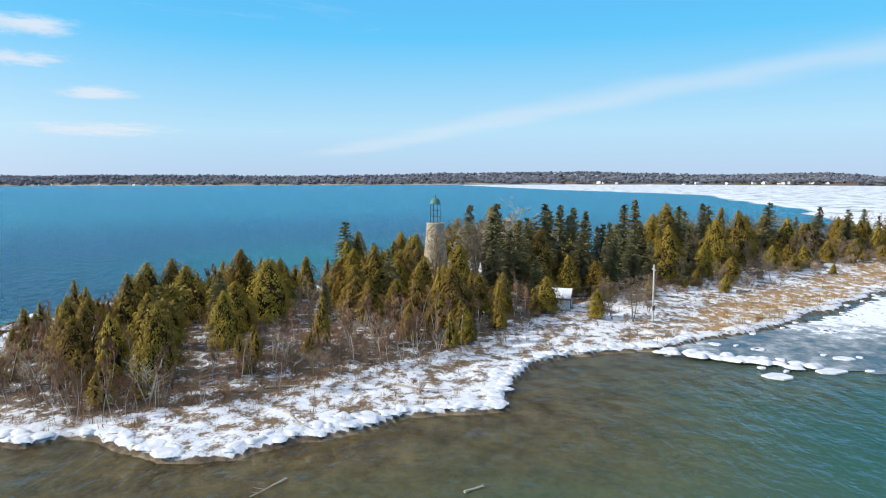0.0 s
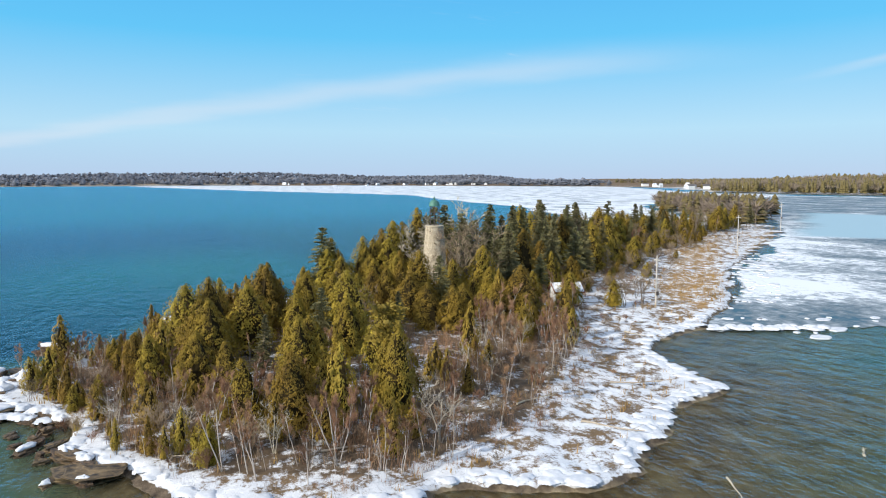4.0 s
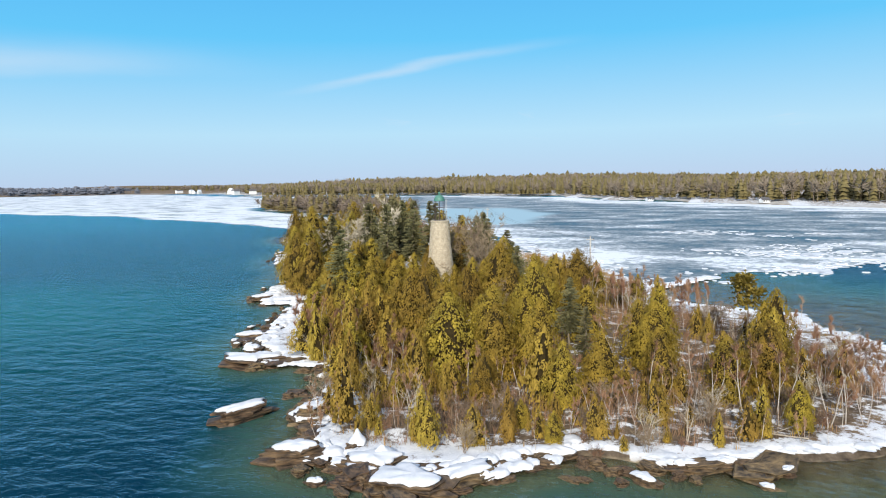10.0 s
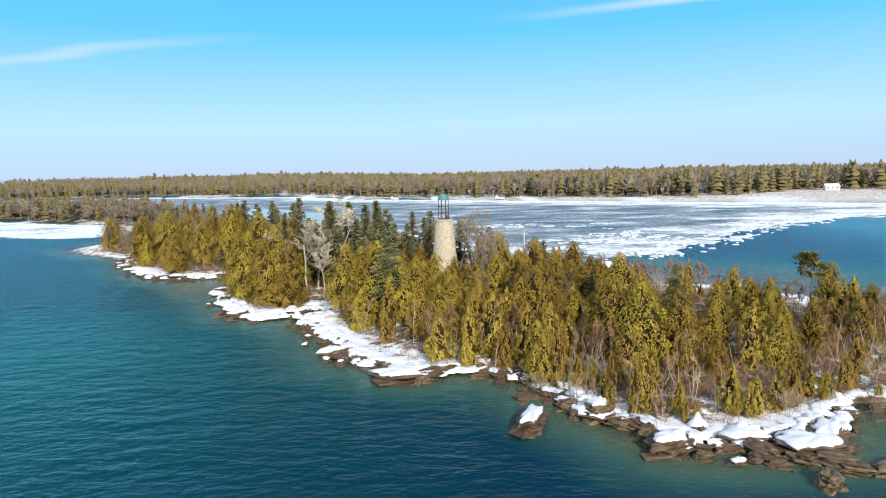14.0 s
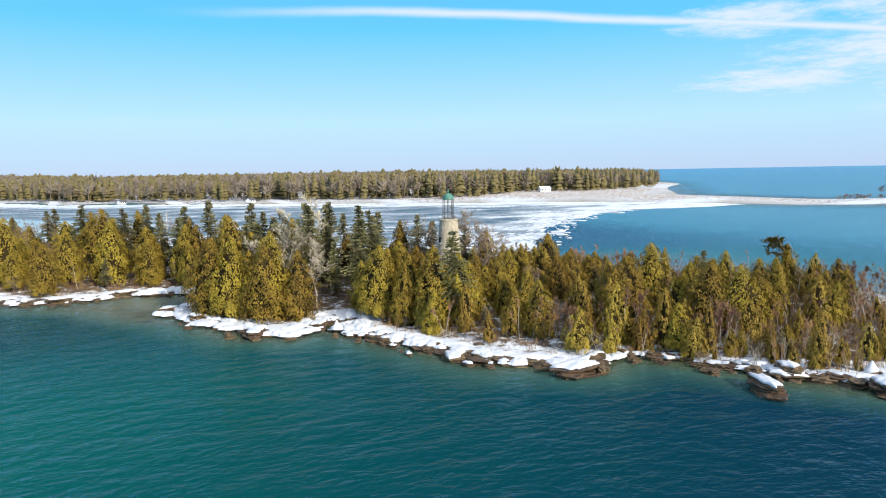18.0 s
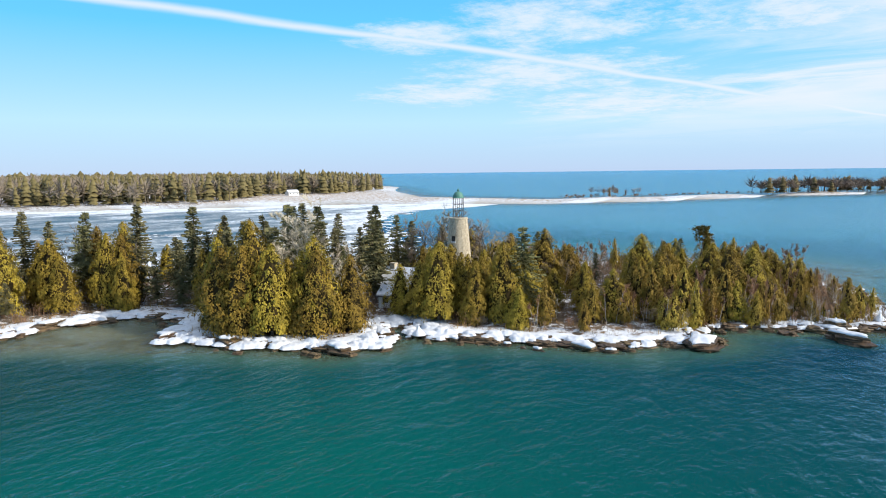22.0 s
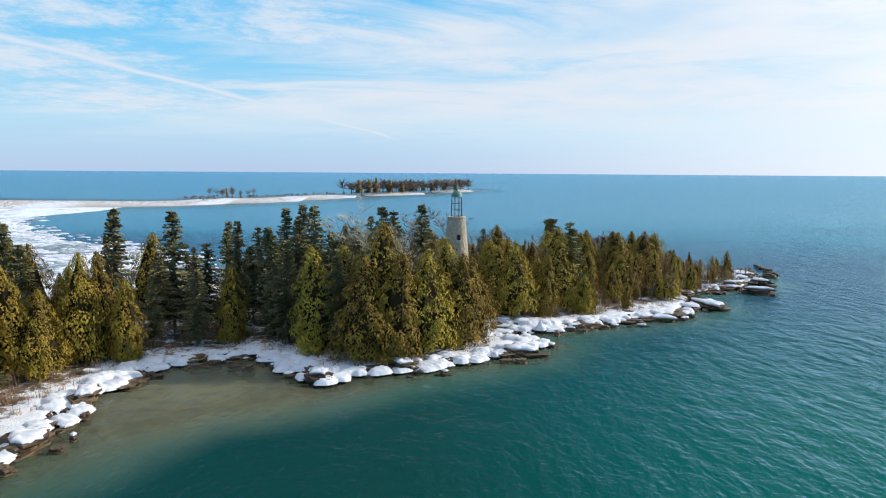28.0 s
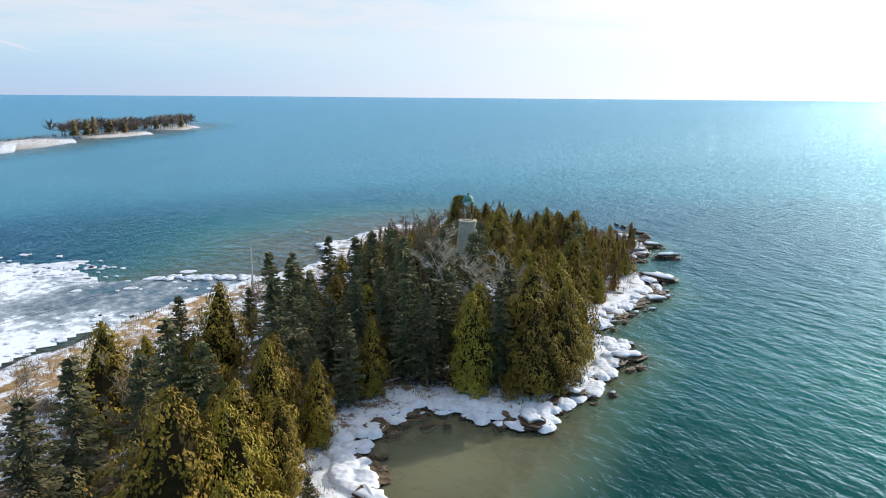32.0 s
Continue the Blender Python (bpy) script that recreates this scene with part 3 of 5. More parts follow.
# ---- shapes ----
class Shape:
    """Collects points and faces."""

    def __init__(self):
        self.v, self.f, self.inner = [], [], []

    def add(self, verts, faces):
        k = len(self.v)
        self.v += [tuple(p) for p in verts]
        self.f += [tuple(k + i for i in q) for q in faces]

    def tube(self, a, b, ra, rb, sides=5):
        a, b = Vector(a), Vector(b)
        d = (b - a).normalized()
        u = d.orthogonal().normalized()
        w = d.cross(u)
        ring = [(math.cos(2 * math.pi * i / sides), math.sin(2 * math.pi * i / sides)) for i in range(sides)]
        pts = [a + (u * c + w * s) * ra for c, s in ring] + [b + (u * c + w * s) * rb for c, s in ring]
        fs = [(i, (i + 1) % sides, sides + (i + 1) % sides, sides + i) for i in range(sides)]
        if sides > 3:
            fs += [tuple(range(sides, 2 * sides)), tuple(range(sides - 1, -1, -1))]
        self.add(pts, fs)

    def box(self, x0, y0, z0, x1, y1, z1):
        self.add([(x0, y0, z0), (x1, y0, z0), (x1, y1, z0), (x0, y1, z0), (x0, y0, z1), (x1, y0, z1), (x1, y1, z1), (x0, y1, z1)],
                 [(3, 2, 1, 0), (4, 5, 6, 7), (0, 1, 5, 4), (1, 2, 6, 5), (2, 3, 7, 6), (3, 0, 4, 7)])

    def mesh(self, name, mat, smooth=False):
        return mesh_of(name, self.v, self.f, mat, smooth)


def trunk_mesh(rng, tall, base, lean=0.02, mat=None, name="trunk"):
    s = Shape()
    p, r = Vector((0, 0, -0.4)), base
    steps = 5
    for k in range(steps):
        q = Vector((rng.uniform(-lean, lean) * tall, rng.uniform(-lean, lean) * tall, tall * (k + 1) / steps))
        r2 = base * (1 - 0.9 * (k + 1) / steps)
        s.tube(p, q, r, max(r2, 0.02), 6)
        p, r = q, max(r2, 0.02)
    return s.mesh(name, mat or BARK)


def cedar_crown(seed, tall=9.0, wide=2.0, boughs=85, sprays=26, leaf=0.21, core=0.6):
    """A ragged flame-shaped crown: upswept boughs round one or two leaders, each bough a lump of flat sprays with dark gaps between."""
    rng = random.Random(seed)
    s = Shape()
    ph1, ph2 = rng.uniform(0, 6.28), rng.uniform(0, 6.28)
    low = rng.uniform(0.03, 0.09)
    leaders = [(0.0, 0.0, tall, 1.0)]
    if rng.random() < 0.75:
        a, d = rng.uniform(0, 6.28), wide * rng.uniform(0.35, 0.6)
        leaders.append((math.cos(a) * d, math.sin(a) * d, tall * rng.uniform(0.62, 0.9), rng.uniform(0.55, 0.8)))

    def radius(u, a):
        flank = (1 - ((u - 0.22) / 0.78) ** 1.7) ** 0.85 if u > 0.22 else 0.72 + 0.28 * (u / 0.22)
        return wide * flank * (1 + 0.17 * math.sin(a + ph1) + 0.12 * math.sin(3 * a + ph2 + 5 * u))

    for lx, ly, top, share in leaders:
        # a solid core whose dark faces stand in for shade behind the sprays
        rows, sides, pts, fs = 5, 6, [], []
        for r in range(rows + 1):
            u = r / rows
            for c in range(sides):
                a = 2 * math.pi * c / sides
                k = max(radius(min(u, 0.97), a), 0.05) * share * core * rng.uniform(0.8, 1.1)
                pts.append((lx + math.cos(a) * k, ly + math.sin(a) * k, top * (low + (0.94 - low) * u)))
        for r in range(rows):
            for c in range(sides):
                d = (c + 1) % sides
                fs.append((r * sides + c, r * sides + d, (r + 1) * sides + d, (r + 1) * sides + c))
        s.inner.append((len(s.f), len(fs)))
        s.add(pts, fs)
        number = int(boughs * share)
        for b in range(number):
            u = ((b + rng.random()) / number) ** 1.12 * 0.985
            a = b * 2.4 + rng.uniform(-0.5, 0.5)
            reach = radius(u, a) * share * rng.uniform(0.5, 1.12)
            size = (0.28 + 0.34 * (1 - u)) * wide * 0.5 * rng.uniform(0.7, 1.3) * (0.6 + 0.4 * share)
            c0 = Vector((lx + math.cos(a) * reach * 0.9, ly + math.sin(a) * reach * 0.9, top * (low + (1 - low) * u)))
            out = Vector((math.cos(a), math.sin(a), 0.55)).normalized()
            across = Vector((-math.sin(a), math.cos(a), 0))
            rise = out.cross(across)
            if rise.z < 0:
                rise = -rise
            n = max(7, int(sprays * (0.45 + 0.75 * (1 - u)) * rng.uniform(0.8, 1.2)))
            for k in range(n):
                d = Vector((rng.gauss(0, 1), rng.gauss(0, 1), rng.gauss(0, 1))).normalized()
                if d.dot(out) < -0.25:
                    d = -d
                p = c0 + (across * d.dot(across) * 0.85 + out * d.dot(out) * 0.75 + rise * d.dot(rise) * 1.25) * size * rng.uniform(0.7, 1.08)
                face = (d * 0.75 + Vector((math.cos(a), math.sin(a), 0.25)) * 0.8 + Vector((rng.gauss(0, 0.26), rng.gauss(0, 0.26), rng.gauss(0.0, 0.26)))).normalized()
                up = Vector((rng.gauss(0, 0.3), rng.gauss(0, 0.3), 1)) + out * 0.4
                up = up - face * up.dot(face)
                up = up.normalized() if up.length > 0.05 else rise
                w = face.cross(up)
                q = leaf * rng.uniform(0.65, 1.35) * (1.1 - 0.4 * u)
                s.add([p - w * q * 0.5, p - up * q * 0.7, p + w * q * 0.5 + face * q * 0.15, p + up * q * rng.uniform(1.2, 2.1)], [(0, 1, 2, 3)])
        for k in range(10):
            a = rng.uniform(0, 6.28)
            p = Vector((lx + math.cos(a) * 0.07, ly + math.sin(a) * 0.07, top * rng.uniform(0.955, 0.995)))
            w = Vector((-math.sin(a), math.cos(a), 0)) * 0.1
            s.add([p - w, p - Vector((0, 0, 0.2)), p + w, p + Vector((0, 0, 0.3))], [(0, 1, 2, 3)])
    return s


def spruce_crown(seed, tall=13.0, wide=2.3, bare=0.12):
    """Whorls of drooping branches on a tall leader, with gaps between them."""
    rng = random.Random(seed)
    s = Shape()
    z = tall * bare
    while z < tall * 0.985:
        u = (z - tall * bare) / (tall * (1 - bare))
        reach = wide * (1 - u) ** 0.8 * (0.55 + 0.45 * min(1, u / 0.18)) + 0.12
        for k in range(rng.randint(5, 7)):
            if rng.random() < 0.12:
                continue
            a = rng.uniform(0, 6.28)
            r = reach * rng.uniform(0.6, 1.12)
            way = Vector((math.cos(a), math.sin(a), 0))
            side = Vector((-math.sin(a), math.cos(a), 0))
            droop = rng.uniform(0.12, 0.34) - 0.35 * u
            n = max(2, int(r / 0.3))
            for j in range(n):
                f = (j + 0.6) / n
                c = way * (r * f) + Vector((0, 0, z - droop * r * f * f + rng.uniform(-0.06, 0.06)))
                w = (0.16 + 0.42 * r * 0.28 * (1.1 - f)) * rng.uniform(0.7, 1.3)
                for sg in (-1, 1):
                    tip = c + side * (sg * w) + way * rng.uniform(0.1, 0.3) - Vector((0, 0, rng.uniform(0.02, 0.22)))
                    s.add([c - way * 0.17, c + way * 0.2 + Vector((0, 0, 0.05)), tip, c - Vector((0, 0, rng.uniform(0.08, 0.24))) + side * (sg * w * 0.4)],
                          [(0, 3, 2), (0, 2, 1)])
        z += rng.uniform(0.24, 0.42) * (1.1 - 0.4 * u)
    for k in range(5):
        a = k * 1.257
        s.add([(0, 0, tall), (math.cos(a) * 0.13, math.sin(a) * 0.13, tall - 0.5), (math.cos(a + 0.9) * 0.13, math.sin(a + 0.9) * 0.13, tall - 0.55)], [(0, 1, 2)])
    for k in range(26):
        u = k / 26
        rr = wide * 0.25 * (1 - u) ** 0.8 + 0.05
        z0 = tall * (bare + (0.97 - bare) * u)
        for c in range(3):
            a = rng.uniform(0, 6.28)
            s.add([(0, 0, z0 + 0.5), (math.cos(a) * rr, math.sin(a) * rr, z0 - 0.1), (math.cos(a + 1.6) * rr, math.sin(a + 1.6) * rr, z0 - 0.1)], [(0, 1, 2)])
    return s


def pine_crown(seed, tall=10.0):
    """A flat tuft of needle clumps at the top of a long bare stem."""
    rng = random.Random(seed)
    s = Shape()
    for k in range(15):
        a, d = rng.uniform(0, 6.28), rng.uniform(0.1, 1.25)
        c0 = Vector((math.cos(a) * d, math.sin(a) * d, tall * rng.uniform(0.66, 0.97 - 0.08 * d)))
        for j in range(75):
            o = Vector((rng.gauss(0, 1), rng.gauss(0, 1), rng.gauss(0, 0.6)))
            c = c0 + o * 0.36
            q = o.normalized() * rng.uniform(0.15, 0.3)
            w = q.orthogonal().normalized() * rng.uniform(0.1, 0.2)
            s.add([c - w, c - q * 0.4, c + w, c + q], [(0, 1, 2, 3)])
    return s


def bare_tree(seed, tall, spread, levels=4, stem=0.11, stems=1, twigs=3, upright=0.6, reach=(0.38, 0.62), thin=0.017):
    """A leafless tree: stem, forking limbs and fine twigs; gives the wood and the twigs apart."""
    rng = random.Random(seed)
    wood, fine = Shape(), Shape()

    def limb(p, d, length, r, level):
        q = p
        way = d
        n = 2 if level else 3
        for k in range(n):
            way = (way + Vector((rng.gauss(0, 0.13), rng.gauss(0, 0.13), rng.gauss(0.04, 0.08)))).normalized()
            e = q + way * (length / n)
            r2 = r * (1 - 0.38 / n)
            (wood if level < 2 else fine).tube(q, e, r, r2, 5 if level == 0 else 3)
            if level < levels:
                for j in range(rng.randint(1, 2) if level else rng.randint(1, 3)):
                    side = Vector((rng.gauss(0, 1), rng.gauss(0, 1), 0)).normalized()
                    nd = (way * upright + side * spread + Vector((0, 0, rng.uniform(0.0, 0.4)))).normalized()
                    at = q + (e - q) * rng.uniform(0.35, 1.0)
                    if level == 0 and k == 0 and at.z < tall * 0.22:
                        continue
                    limb(at, nd, length * rng.uniform(*reach), r2 * 0.5, level + 1)
            q, r = e, r2
        if level >= levels - 1:
            for j in range(twigs):
                td = (way + Vector((rng.gauss(0, 0.5), rng.gauss(0, 0.5), rng.gauss(0.2, 0.35)))).normalized()
                a = p + (q - p) * rng.uniform(0.3, 1)
                b = a + td * rng.uniform(0.35, 0.8)
                w = td.orthogonal().normalized() * thin
                fine.add([a - w, a + w, b], [(0, 1, 2)])

    for k in range(stems):
        a = rng.uniform(0, 6.28)
        d = Vector((math.cos(a) * 0.22, math.sin(a) * 0.22, 1)).normalized() if stems > 1 else Vector((rng.gauss(0, 0.05), rng.gauss(0, 0.05), 1))
        limb(Vector((math.cos(a) * 0.12 * (stems > 1), math.sin(a) * 0.12 * (stems > 1), -0.3)), d.normalized(), tall * (0.72 if stems == 1 else rng.uniform(0.55, 0.72)), stem, 0)
    return wood, fine


class Kind:
    """One kind of tree, in a few shapes that are built once and then copied."""

    def __init__(self, name, label, category, tall, shapes, group):
        self.tall, self.models, self.used = tall, [], [0] * len(shapes)
        for pieces in shapes:
            root = new(name)
            root.empty_display_size = 0.5
            tagged(root, label, category, group)
            for pname, me in pieces:
                part(pname, me, root)
            root.location = (0, 0, -200)
            self.models.append(root)

    def plant(self, x, y, z, tall, rng, girth=1.0, label=""):
        i = rng.randrange(len(self.models))
        k = tall / self.tall
        m = Matrix.LocRotScale((x, y, z), Euler((rng.gauss(0, 0.025), rng.gauss(0, 0.025), rng.uniform(0, 6.28))), (k * girth, k * girth, k))
        if self.used[i]:
            ob = copy_thing(self.models[i], m)
        else:
            ob = self.models[i]
            ob.matrix_basis = m
        self.used[i] = 1
        if label:
            ob["label"] = label
        return ob


def conifer(name, crown, crown_mat, tall, stem, seed):
    rng = random.Random(seed)
    me = crown.mesh("crown", crown_mat)
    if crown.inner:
        me.materials.append(SHADE_CORE)
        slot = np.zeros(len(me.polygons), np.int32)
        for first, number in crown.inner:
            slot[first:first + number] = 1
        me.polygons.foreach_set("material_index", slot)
    return [("trunk", trunk_mesh(rng, tall * 0.95, stem)), ("crown", me)]


def leafless(seed, tall, spread, mat, stem_mat, **how):
    wood, fine = bare_tree(seed, tall, spread, **how)
    k = tall / max(p[2] for p in fine.v)
    for s in (wood, fine):
        s.v = [(px, py, pz * k) for px, py, pz in s.v]
    return [("trunk", wood.mesh("trunk", stem_mat)), ("crown", fine.mesh("crown", mat))]


WOOD = "trees on the island"
cedar = Kind("cedar_tree", "dense olive-green white cedar on the snowy island", "tree", 9.0,
             [conifer("cedar", cedar_crown(100 + k, 9.0, 2.1 + 0.12 * k, 150, 44, 0.12), CEDAR, 9.0, 0.16, 100 + k) for k in range(7)], WOOD)
fine_cedar = Kind("cedar_tree", "dense dark olive-green white cedar near the western shore", "tree", 9.0,
                  [conifer("cedar", cedar_crown(150 + k, 9.0, 1.8 + 0.12 * k, 160, 44, 0.11), CEDAR, 9.0, 0.16, 150 + k) for k in range(6)], WOOD)
young = Kind("young_cedar", "slender young golden-green cedar among bare birches", "tree", 5.0,
             [conifer("cedar", cedar_crown(180 + k, 5.0, 1.15 + 0.14 * k, 75, 26, 0.11, 0.4), GOLDEN, 5.0, 0.07, 180 + k) for k in range(5)], WOOD)
spruce = Kind("spruce_tree", "tall dark green spruce with drooping branches", "tree", 13.0,
              [conifer("spruce", spruce_crown(200 + k, 13.0, 2.3 + 0.3 * k, 0.08 + 0.05 * k), SPRUCE, 13.0, 0.17, 200 + k) for k in range(4)], WOOD)
pine = Kind("pine_tree", "slim pine with one tuft of needles on a bare stem", "tree", 10.0,
            [conifer("pine", pine_crown(300 + k), PINE, 10.0, 0.13, 300 + k) for k in range(2)], WOOD)
hardwood = Kind("bare_tree", "leafless grey-brown hardwood tree in winter", "tree", 11.0,
                [leafless(400 + k, 11.0, 0.75, TWIG, BARK, levels=4, stem=0.12, stems=1 + k % 3, twigs=5, thin=0.024) for k in range(5)], WOOD)
poplar = Kind("poplar_tree", "tall pale leafless poplar with many fine branches", "tree", 11.0,
              [leafless(430 + k, 11.0, 0.6, PALE_TWIG, PALE_TWIG, levels=4, stem=0.13, stems=1, twigs=8, upright=0.75, thin=0.034) for k in range(3)], WOOD)
dead = Kind("dead_tree", "pale leafless spreading tree by the shore", "tree", 8.0,
            [leafless(450 + k, 8.0, 0.9, PALE_TWIG, PALE_TWIG, levels=3, stem=0.1, stems=2 + k, twigs=3) for k in range(2)], WOOD)
birch = Kind("birch_tree", "thin white-stemmed birch without leaves", "tree", 7.0,
             [leafless(500 + k, 7.4, 0.45, RED_TWIG, BIRCH, levels=3, stem=0.055, stems=1 + k % 2, twigs=15, upright=1.0, reach=(0.22, 0.4), thin=0.015) for k in range(6)], WOOD)
shrub = Kind("shrub", "bare brown shrub rooted in the snow", "shrub", 3.0,
             [leafless(600 + k, 3.2, 0.7, (RED_TWIG, TWIG, TWIG)[k], (RED_TWIG, TWIG, TWIG)[k], levels=2, stem=0.022, stems=6, twigs=6, upright=0.9) for k in range(3)], "shrubs on the island")


def ground_z(x, y):
    z, _, _, _ = height_at(np.array([float(x)]), np.array([float(y)]))
    return float(z[0])


# trees whose place stands out: x, y, height of the top above the water
TALL_SPRUCES = [(-12.5, 6, 15.9), (-21.4, 28.6, 14.3), (-18.5, 11.5, 14.6), (-16, 19.7, 14.6), (-11.3, 24.2, 14.8), (-31.8, 50, 13.6), (-37.7, 57.2, 14.6),
                (-28.8, 40.2, 15.6), (-19.3, 21.6, 14.6), (-22, 35.8, 14.2), (-7.9, -15.7, 12.8), (1, 13.3, 13.4), (-11.2, 21.6, 15.3), (-42, 60, 14),
                (-49, 76, 14.4), (8, 9, 12.5), (14.5, -6, 11.4), (-9, 9.5, 14.4), (-5, 33, 12.6), (-6, 15, 13), (26, -26, 10), (-2, 24, 12.5), (19.2, -14.2, 6.4), (28.9, -32.8, 7.2), (-32.9, 47.5, 14.1), (3.1, 11.6, 11.4), (-24, 23.5, 12.4), (-20.6, 24.8, 13), (-22, 17, 12.6), (-17.6, 27.5, 12), (-25, 19.6, 11.6), (-22.4, 32, 11.4),
                (-27, 32, 10.5), (-35.5, 52.5, 12.5), (-14.5, 14.5, 12), (-24.5, 36.6, 12), (-31.2, 15.6, 11), (-28.6, 13.8, 12), (-26.8, 11, 12.4), (-26.2, 22, 12), (-28.5, 9, 10.8)]
SHORE_CEDARS = [(10.2, -28.5, 10.1), (15.6, -36.1, 9.4), (-10.9, -6.2, 10.6), (19.7, -32.3, 9.3), (25.7, -37.3, 8.7), (20.8, 2.4, 9.4), (34.5, -22.6, 8), (45.4, -25.6, 8.6),
                (-6.8, -14.9, 9.6), (14.2, -7.3, 8.2), (-32.7, 42.1, 11.6), (8.7, -28.5, 11.3), (17.7, -38.6, 9.4), (-31.1, 47.4, 12.3), (-30.9, 40.6, 11.5), (-32.8, 37.6, 9),
                (-31.5, 6.5, 11.6), (-38.5, 45.8, 10.4), (-28, 2, 9), (-12.4, -4.6, 8.2), (-14.5, -6.5, 8.8), (-26.5, 6, 8.6), (12.6, -8.4, 10.8), (14.8, -10.8, 8.6), (31.7, -39.4, 8), (35, -31, 9.2),
                (-6.6, -3.6, 10.2), (-10.2, -3.6, 10.0), (-5.2, -6.6, 9.2), (14, 15.9, 6.8), (9.2, -1.4, 10.2), (9, 3.6, 10.6), (11.6, 0.8, 9.6), (-25.5, 28.6, 9.8), (-26.6, 15.4, 9.6), (-14.6, -3.4, 8.0), (-4.6, -4.6, 9.6), (-3.2, 4.4, 10.6),
                (4.4, -5.0, 8.2), (7.2, -5.6, 8.4), (1.0, -6.2, 8.2), (-1.8, -6.0, 8.8), (-3.4, -8.6, 9.6), (2.8, -9.2, 8.8), (-6.4, -8.2, 9.8), (-0.2, -10.6, 9.2), (14.3, 1.5, 9.7), (12.9, 9.7, 8.1), (17.2, 1.4, 9.0), (-0.5, -16.4, 7.8), (-1.8, -25.4, 8.8),
                (35.9, -28.7, 6.8), (-7.9, -11.6, 9.9), (-45.5, 52.1, 12.0), (-30.2, 11.4, 11.6), (-4.5, -14.1, 10.0), (0.9, -13.2, 8.7), (-13.0, -11.2, 9.2), (-10.3, -13.6, 8.9),
                (27.3, -23.8, 10.1), (33.5, -29.3, 8.8), (41.4, -37.0, 8.6), (-26.5, 3.6, 10.2), (-38.9, 42.8, 7.4), (9.9, -14.0, 9.4), (11, -23.6, 10.0), (22, -8, 9.4), 
                (-14.6, -0.4, 6.4), (-33.6, 9.6, 9.6), (-33.8, 13, 9.2), (-29, 6, 9.2), (-29.6, 18.4, 9.8)]
NEAR_TOWER = [(4.6, 2.2, 14.2), (5.6, -1.6, 11.4), (6.4, 0.4, 13.2), (5.2, 5.4, 14.4), (7.5, 2.6, 13.0), (2.4, 5.6, 14.0), (-1.5, 7.2, 13.6)]
FLAT_PINES = [(43.2, -25.2, 10.4)]
PALE_TREES = [(-22.7, 9.3, 14.9), (-21.4, 12.2, 14.1), (-16.9, 13.8, 14.4), (-27.6, 8.4, 10.5), (-19.6, 5.6, 10.2), (-24.6, 5.0, 9.0)]

planted = []
rng = random.Random(7)
for rows, kind, girth in ((TALL_SPRUCES, spruce, 1.15), (SHORE_CEDARS, cedar, 1.14), (FLAT_PINES, pine, 1.0), (NEAR_TOWER, hardwood, 1.0), (PALE_TREES, poplar, 1.0)):
    for x, y, top in rows:
        z = ground_z(x, y)
        (fine_cedar if kind is cedar and x < -8 else kind).plant(x, y, z, top - z, rng, girth * rng.uniform(0.9, 1.1))
        planted.append((x, y, 2.7))

